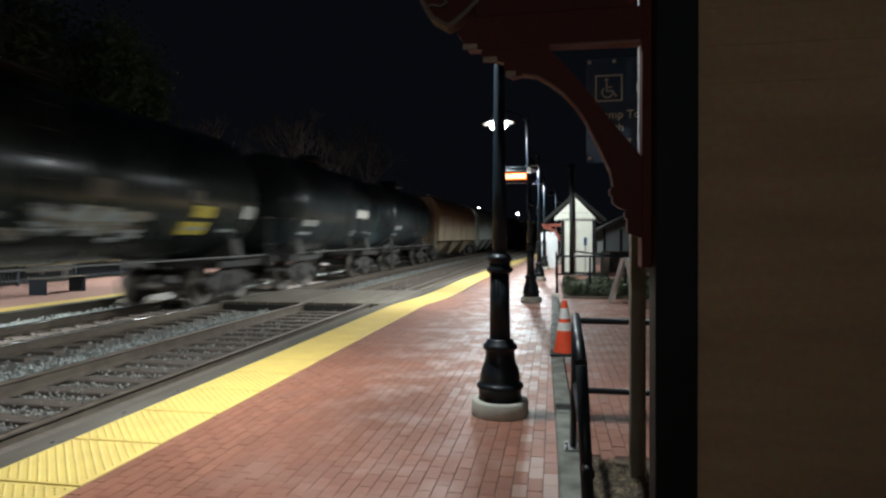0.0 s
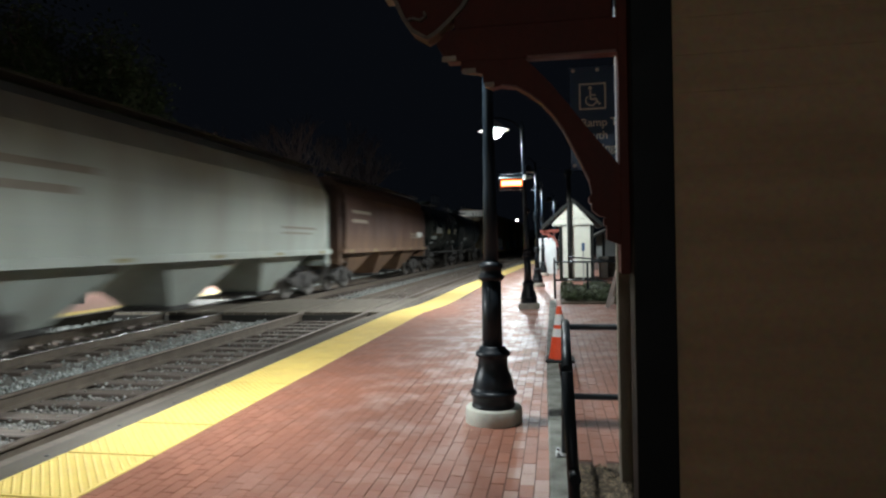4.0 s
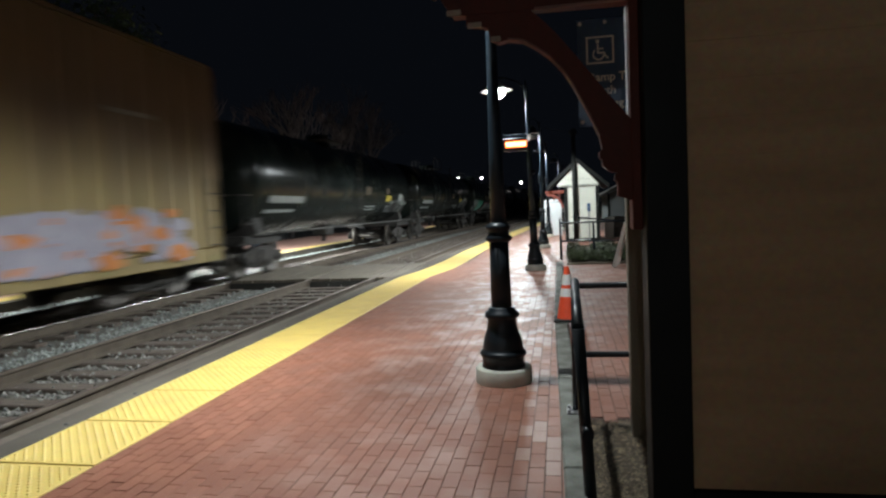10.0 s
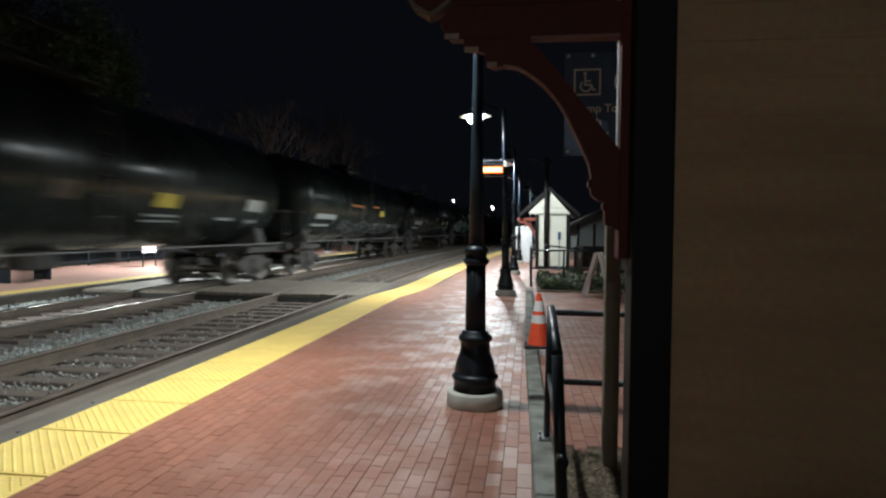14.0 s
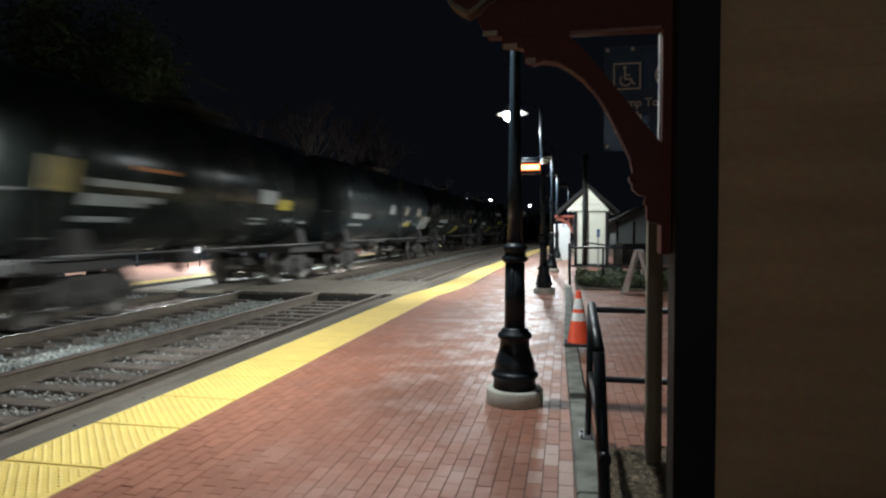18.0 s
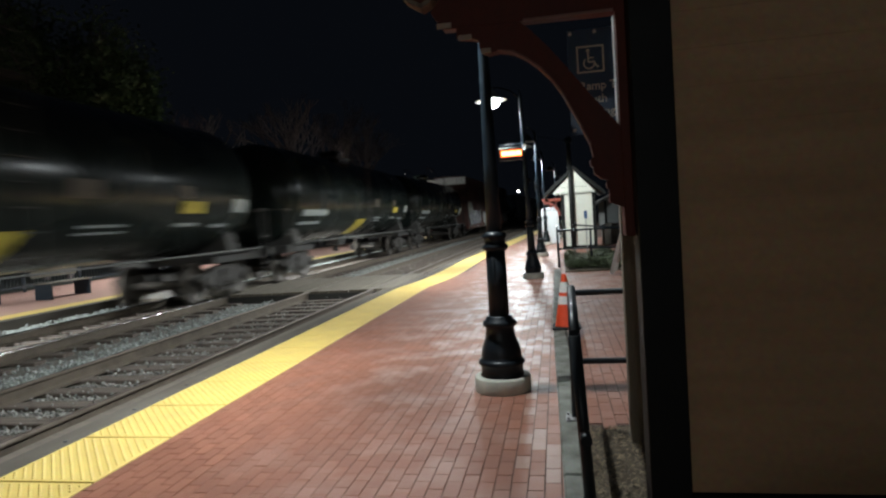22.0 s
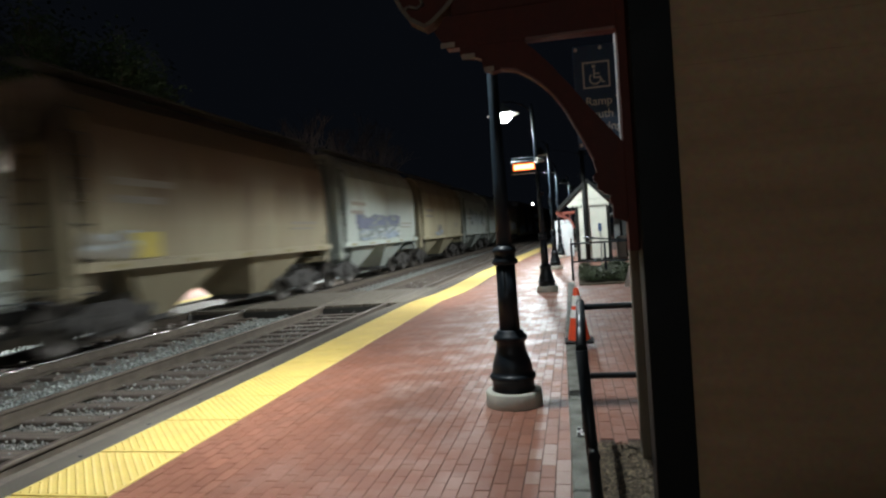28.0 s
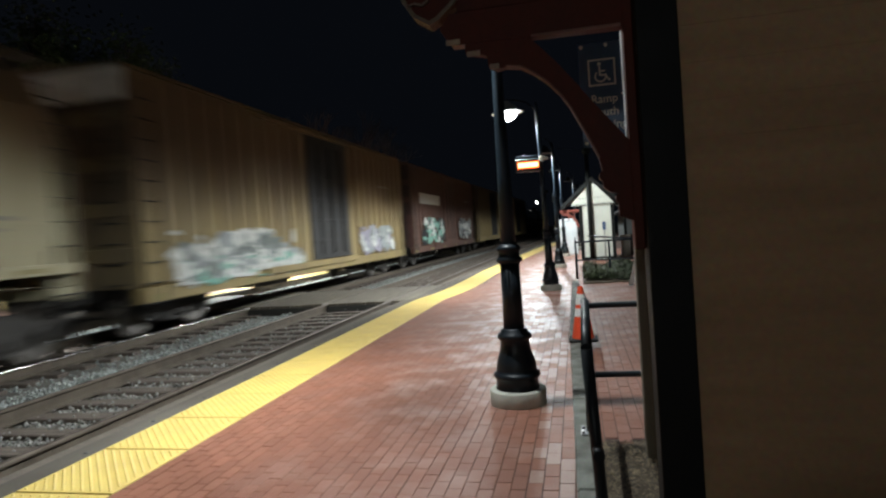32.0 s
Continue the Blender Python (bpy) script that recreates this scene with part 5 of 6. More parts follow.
def tank_car(length, paint, label, tags=()):
    car = thing("tank_car", label, "tank car", "freight train cars")
    half = length / 2
    run = half - 0.95
    cz, r = 2.62, 1.52
    prof = []
    for k in range(7):
        a = math.pi / 2 * k / 6
        prof.append((max(r * math.sin(a), 0.03), -run + 0.62 * (1 - math.cos(a))))
    prof += [(rr, -yy) for rr, yy in reversed(prof)]
    part("tank", lathe(B(), prof, 40, (0, cz), axis="y"), paint, car, "long cylindrical tank barrel")
    band = cached("weld_band" + paint.name, lambda: lathe(B(), [(r + 0.002, -0.02), (r + 0.012, -0.012), (r + 0.012, 0.012), (r + 0.002, 0.02)], 40, (0, cz), axis="y"), paint)
    for k in (-0.55, -0.2, 0.2, 0.55):
        part("weld_band", band, None, car).matrix_basis = pose(0, k * run, 0)
    part("manway", lathe(B(), [(0.42, cz + r - 0.08), (0.42, cz + r + 0.28), (0.46, cz + r + 0.29), (0.46, cz + r + 0.34), (0.2, cz + r + 0.4)], 20), paint, car)
    bm = B()
    box(bm, -0.75, 0.75, -1.1, 1.1, cz + r + 0.06, cz + r + 0.10)
    part("top_platform", bm, M["under"], car)
    for sx in (-0.75, 0.75):
        bm = B()
        for y in (-1.1, 0, 1.1):
            tube(bm, (sx, y, cz + r + 0.1), (sx, y, cz + r + 0.75), 0.02, 5)
        tube(bm, (sx, -1.1, cz + r + 0.75), (sx, 1.1, cz + r + 0.75), 0.02, 5)
        part("top_railing", bm, M["under"], car)
    ladder(car, 1.56, 0.0, 0.85, cz + r + 0.1, True, M["under"])
    for e in (-1, 1):
        a, b = sorted((e * (half - 2.9), e * (half - 0.45)))
        bm = box(B(), -1.25, 1.25, a, b, 0.86, 1.06, 0.02)
        box(bm, -1.5, 1.5, e * (half - 0.6) - 0.12, e * (half - 0.6) + 0.12, 0.92, 1.10, 0.015)
        part("stub_sill", bm, M["under"], car)
        part("saddle", prism(B(), [(-1.2, 1.04), (1.2, 1.04), (1.05, 1.62), (0.6, 1.30), (-0.6, 1.30), (-1.05, 1.62)], "y", e * (half - 1.9) - 0.22, e * (half - 1.9) + 0.22), M["under"], car)
        bm = B()
        for sx in (-1.45, 1.45):
            tube(bm, (sx, e * (half - 0.55), 0.35), (sx, e * (half - 0.55), 2.1), 0.02, 5)
            tube(bm, (sx, e * (half - 0.95), 0.35), (sx, e * (half - 0.95), 2.1), 0.02, 5)
            for z in (0.37, 0.72, 1.4, 2.1):
                tube(bm, (sx, e * (half - 0.55), z), (sx, e * (half - 0.95), z), 0.018, 5)
        tube(bm, (-1.45, e * (half - 0.55), 2.1), (1.45, e * (half - 0.55), 2.1), 0.02, 5)
        part("end_railing", bm, M["under"], car)
    for sx in (-1.42, 1.42):
        part("side_handrail", tube(B(), (sx, -(half - 1.0), 1.12), (sx, half - 1.0, 1.12), 0.02, 6), M["grab_iron"], car)
    bm = box(B(), -0.3, 0.3, -0.35, 0.35, 0.78, cz - r + 0.12, 0.03)
    tube(bm, (0, 0, 0.55), (0, 0, 0.8), 0.1, 10)
    part("bottom_outlet", bm, M["under"], car)
    f = run / 7.2
    lettering(car, r, [(-6.2 * f, -4.2 * f, 1.92, 2.1), (-6.2 * f, -4.6 * f, 1.66, 1.74), (1.3 * f, 2.35 * f, 1.77, 1.81), (1.3 * f, 2.35 * f, 1.66, 1.69), (3.8 * f, 4.6 * f, 1.74, 1.80), (5.2 * f, 5.9 * f, 1.7, 1.76)], M["p_silver"], (cz, r))
    running_gear(car, half, 2.15)
    for kind, *v in tags:
        if kind == "plate":
            lettering(car, r, [v[1:]], M[v[0]], (cz, r))
        elif kind in ("slash", "slant"):
            tone, y0, y1, z0, z1, lift = v if kind == "slant" else ("p_yellow", *v, 0.008)
            bm = B()
            rows = []
            for k in range(5):
                s = (z0 + (z1 - z0) * k / 4 - cz) / r
                lean = 0.25 * (k / 4 - 0.5) * (y1 - y0)
                rows.append([bm.verts.new(((r + d) * math.cos(math.asin(s)), y + lean, cz + (r + d) * s)) for y, d in ((y0, 0.0), (y0, lift), (y1, lift), (y1, 0.0))])
            for lo, hi in zip(rows, rows[1:]):
                for q in range(3):
                    bm.faces.new((lo[q], lo[q + 1], hi[q + 1], hi[q]))
            part("slash_panel", bm, M[tone], car, "slanted yellow panel" if kind == "slash" else "slanted spray-painted panel")
        elif kind == "tag":
            graffiti(car, r, *v, curve=(cz, r))
    return car


def hopper_car(length, paint, label, bays=3, tags=(), top=4.5):
    car = thing("hopper_car", label, "hopper car", "freight train cars")
    half = length / 2
    body = half - 0.95
    sill, w = 1.45, 1.55
    grow = (top - sill) / 3.3

    def up(z):
        return sill + (z - 1.25) * grow
    half_side = [(w - 0.06, sill), (w, up(1.9)), (w + 0.02, up(2.9)), (w - 0.03, up(3.7)), (w - 0.28, up(4.25)), (0.95, top)]
    side = [(-x, z) for x, z in half_side] + half_side[::-1]
    shell = B()
    rings = []
    for y, pull in ((-body, 0), (-body + 0.02, 0), (body - 0.02, 0), (body, 0)):
        rings.append([shell.verts.new((x, y, z)) for x, z in side])
    for lo, hi in zip(rings, rings[1:]):
        for k in range(len(side)):
            f = shell.faces.new((lo[k], lo[(k + 1) % len(side)], hi[(k + 1) % len(side)], hi[k]))
    shell.faces.new(rings[0][::-1]), shell.faces.new(rings[-1])
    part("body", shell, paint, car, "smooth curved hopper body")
    for e in (-1, 1):
        y0, y1 = e * body, e * (half - 0.5)
        part("end_slope", prism(B(), [(y0 - e * 0.003, up(4.2)), (y0 + e * 0.26, up(3.2)), (y0 + e * 0.2, up(2.2)), (y0 - e * 0.003, up(1.3))], "x", -1.1, 1.1), paint, car)
        bm = B()
        for sx in (-1.38, 1.38):
            box(bm, sx - 0.06, sx + 0.06, min(y1, y1 - e * 0.12), max(y1, y1 - e * 0.12), 0.9, 3.3, 0.01)
            tube(bm, (sx, y1, 3.25), (sx * 0.9, y0, up(4.1)), 0.04, 6)
            tube(bm, (sx, y1 - e * 0.05, 1.1), (sx, y0, 2.6), 0.05, 6)
        box(bm, -1.45, 1.45, min(y0, y1), max(y0, y1), 0.95, 1.12, 0.01)
        part("end_frame", bm, paint, car)
        part("end_bulkhead", box(B(), -1.36, 1.36, min(y0 + e * 0.30, y0 + e * 0.33), max(y0 + e * 0.30, y0 + e * 0.33), 1.13, 3.4, 0.004), paint, car)
        a, b = sorted((y0 + e * 0.03, y1 - e * 0.14))
        for sx in (-1.40, 1.40):
            m = a + (b - a) * 0.52
            part("end_sheet", box(B(), sx - 0.012, sx + 0.012, a, m - 0.03, 1.13, 2.38, 0.004), paint, car)
            part("end_sheet", box(B(), sx - 0.012, sx + 0.012, m + 0.03, b, 1.13, 2.3, 0.004), paint, car)
        ladder(car, 1.5, y1 - e * 0.35, 0.5, top - 0.6, True, M["under"])
        ladder(car, 0.85, y1 + e * 0.02, 0.5, top - 0.2, False, M["under"])
        part("brake_gear", box(B(), -0.5, 0.35, min(y0 + e * 0.04, y0 + e * 0.28), max(y0 + e * 0.04, y0 + e * 0.28), 1.15, 1.75, 0.05), M["under"], car)
    part("side_sill", box(B(), w - 0.10, w + 0.02, -half + 0.6, half - 0.6, 1.32, 1.48, 0.01), paint, car)
    part("side_sill", box(B(), -w - 0.02, -w + 0.10, -half + 0.6, half - 0.6, 1.32, 1.48, 0.01), paint, car)
    span = 2 * (body - 0.5) / bays
    for k in range(bays):
        c = -(body - 0.5) + span * (k + 0.5)
        bm = B()
        a = span * 0.41
        lo = [bm.verts.new(p) for p in ((-0.6, c - 0.36, 0.32), (0.6, c - 0.36, 0.32), (0.6, c + 0.36, 0.32), (-0.6, c + 0.36, 0.32))]
        hi = [bm.verts.new(p) for p in ((-1.4, c - a, sill + 0.01), (1.4, c - a, sill + 0.01), (1.4, c + a, sill + 0.01), (-1.4, c + a, sill + 0.01))]
        for i in range(4):
            bm.faces.new((lo[i], lo[(i + 1) % 4], hi[(i + 1) % 4], hi[i]))
        bm.faces.new(lo)
        bm.faces.new(hi)
        part("discharge_bay", bm, paint, car, "sloped discharge bay")
        part("outlet_gate", box(B(), -0.62, 0.62, c - 0.48, c + 0.48, 0.22, 0.34, 0.02), M["under"], car)
    bm = B()
    for k in range(8):
        y = -body + 0.9 + (2 * body - 1.8) * k / 7
        lathe(bm, [(0.32, top), (0.32, top + 0.08), (0.05, top + 0.13)], 14, (0, y))
    part("hatches", bm, paint, car)
    bm = box(B(), 0.72, 1.1, -body - 0.5, body + 0.5, top + 0.1, top + 0.14)
    box(bm, -1.1, -0.72, -body - 0.5, body + 0.5, top + 0.1, top + 0.14)
    part("roof_walk", bm, M["under"], car)
    lettering(car, w + 0.01, [(-body * 0.9, -body * 0.55, 2.75, 2.92), (-body * 0.9, -body * 0.62, 2.45, 2.58), (body * 0.5, body * 0.85, 2.1, 2.16), (body * 0.5, body * 0.8, 1.95, 2.0)], M["p_faded"])
    reflectors(car, w + 0.021, 5, body - 0.5, 1.36, 1.43)
    running_gear(car, half, 1.75)
    for kind, *v in tags:
        if kind == "tag":
            graffiti(car, w + 0.004, *v)
        elif kind == "plate":
            lettering(car, w + 0.012, [v[1:]], M[v[0]])
    return car


def box_car(length, paint, label, door=None, tags=(), white_top=False):
    car = thing("boxcar", label, "boxcar", "freight train cars")
    half = length / 2
    body = half - 0.75
    w, floor, top = 1.58, 0.94, 4.75
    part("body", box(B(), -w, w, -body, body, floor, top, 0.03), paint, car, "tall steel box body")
    n = int(2 * body / 0.62)
    for k in range(n + 1):
        y = -body + 0.04 + (2 * body - 0.08) * k / n
        if abs(y - 0.3) < 1.75:
            continue
        part("side_post", cached("side_post" + paint.name, lambda: box(B(), w + 0.001, w + 0.045, -0.045, 0.045, floor + 0.05, top - 0.08, 0.012), paint), None, car).matrix_basis = pose(0, y, 0)
    ends = M["end_yellow" if door else "end_red"]
    part("roof", prism(B(), [(-w - 0.02, top + 0.002), (w + 0.02, top + 0.002), (w, top + 0.07), (0, top + 0.2), (-w, top + 0.07)], "y", -body, body), paint, car, "shallow pitched roof")
    door_part = part("door", box(B(), w + 0.006, w + 0.046, -1.25, 1.75, floor + 0.06, top - 0.18, 0.015), door or paint, car, "sliding plug door")
    skin = door or paint
    for z in (1.5, 2.1, 2.7, 3.3, 3.9):
        part("door_rib", cached("door_rib" + skin.name, lambda: box(B(), w + 0.046, w + 0.06, -1.15, 1.65, 0, 0.07, 0.006), skin), None, door_part).matrix_basis = pose(0, 0, z)
    for y in (-0.6, 0.25, 1.1):
        part("lock_rod", cached("lock_rod", lambda: tube(B(), (w + 0.066, 0, floor + 0.2), (w + 0.066, 0, top - 0.4), 0.018, 6), M["under"]), None, door_part).matrix_basis = pose(0, y, 0)
    part("door_track", box(B(), w + 0.02, w + 0.1, -4.0, 2.2, floor - 0.12, floor + 0.05, 0.01), paint, car)
    part("door_track", box(B(), w + 0.02, w + 0.1, -4.0, 2.2, top - 0.17, top - 0.08, 0.01), paint, car)
    for x0, x1 in ((w - 0.16, w + 0.02), (-w - 0.02, -w + 0.16)):
        part("side_sill", box(B(), x0, x1, -body, body, floor - 0.28, floor - 0.004, 0.012), paint, car)
    part("centre_sill", box(B(), -0.35, 0.35, -half + 0.5, half - 0.5, 0.70, floor - 0.004, 0.02), M["under"], car)
    bm = box(B(), -0.9, 0.6, -2.4, -0.9, 0.42, 0.86, 0.06)
    tube(bm, (0.9, -3.4, 0.62), (0.9, -1.6, 0.62), 0.16, 10)
    part("brake_gear", bm, M["under"], car)
    for e in (-1, 1):
        ladder(car, w + 0.06, e * (body - 0.3), 0.5, top - 0.2 if e < 0 else 2.4, True, M["under"])
        ladder(car, 1.1, e * (body + 0.05), 0.5, top - 0.1, False, M["under"])
        for z in (1.4, 2.2, 3.0, 3.8):
            part("end_rib", cached("end_rib" + ends.name, lambda: box(B(), -w + 0.05, w - 0.05, -0.021, 0.021, 0, 0.25, 0.01), ends), None, car).matrix_basis = pose(0, e * (body + 0.034), z)
        part("end_wall", box(B(), -w + 0.004, w - 0.004, min(e * (body + 0.001), e * (body + 0.012)), max(e * (body + 0.001), e * (body + 0.012)), floor + 0.004, top - 0.02, 0.0), ends, car, "grimy end wall")
        if white_top:
            part("end_cap", box(B(), -w + 0.03, w - 0.03, min(e * (body + 0.014), e * (body + 0.06)), max(e * (body + 0.014), e * (body + 0.06)), top - 0.52, top + 0.03, 0.01), M["p_white"], car, "pale end panel under the roof")
    lettering(car, w + 0.045, [(body * 0.6, body * 0.75, 3.4, 3.48)], M["p_faded"])
    reflectors(car, w + 0.021, 6, body - 0.4, floor - 0.24, floor - 0.14)
    running_gear(car, half, 2.3)
    for kind, *v in tags:
        if kind == "tag":
            graffiti(car, w + 0.06, *v)
        elif kind == "plate":
            lettering(car, w + 0.055, [v[1:]], M[v[0]])
    return car


WHEELS = ([], [])
# kind, paint, front and rear end of each car along the train, tags
BLACK, GREY = "glossy black tank car with white stencils", "blue grey tank car streaked with dirt"
STENCIL = [("plate", "p_yellow", 3.9, 4.7, 2.0, 2.24), ("plate", "p_tan", 0.9, 1.6, 2.24, 2.55), ("plate", "p_tan", 3.7, 4.2, 2.3, 2.55), ("plate", "p_silver", 5.9, 6.5, 2.02, 2.32)]
SLASH = STENCIL + [("slash", -0.85, 0.15, 1.24, 1.76)]


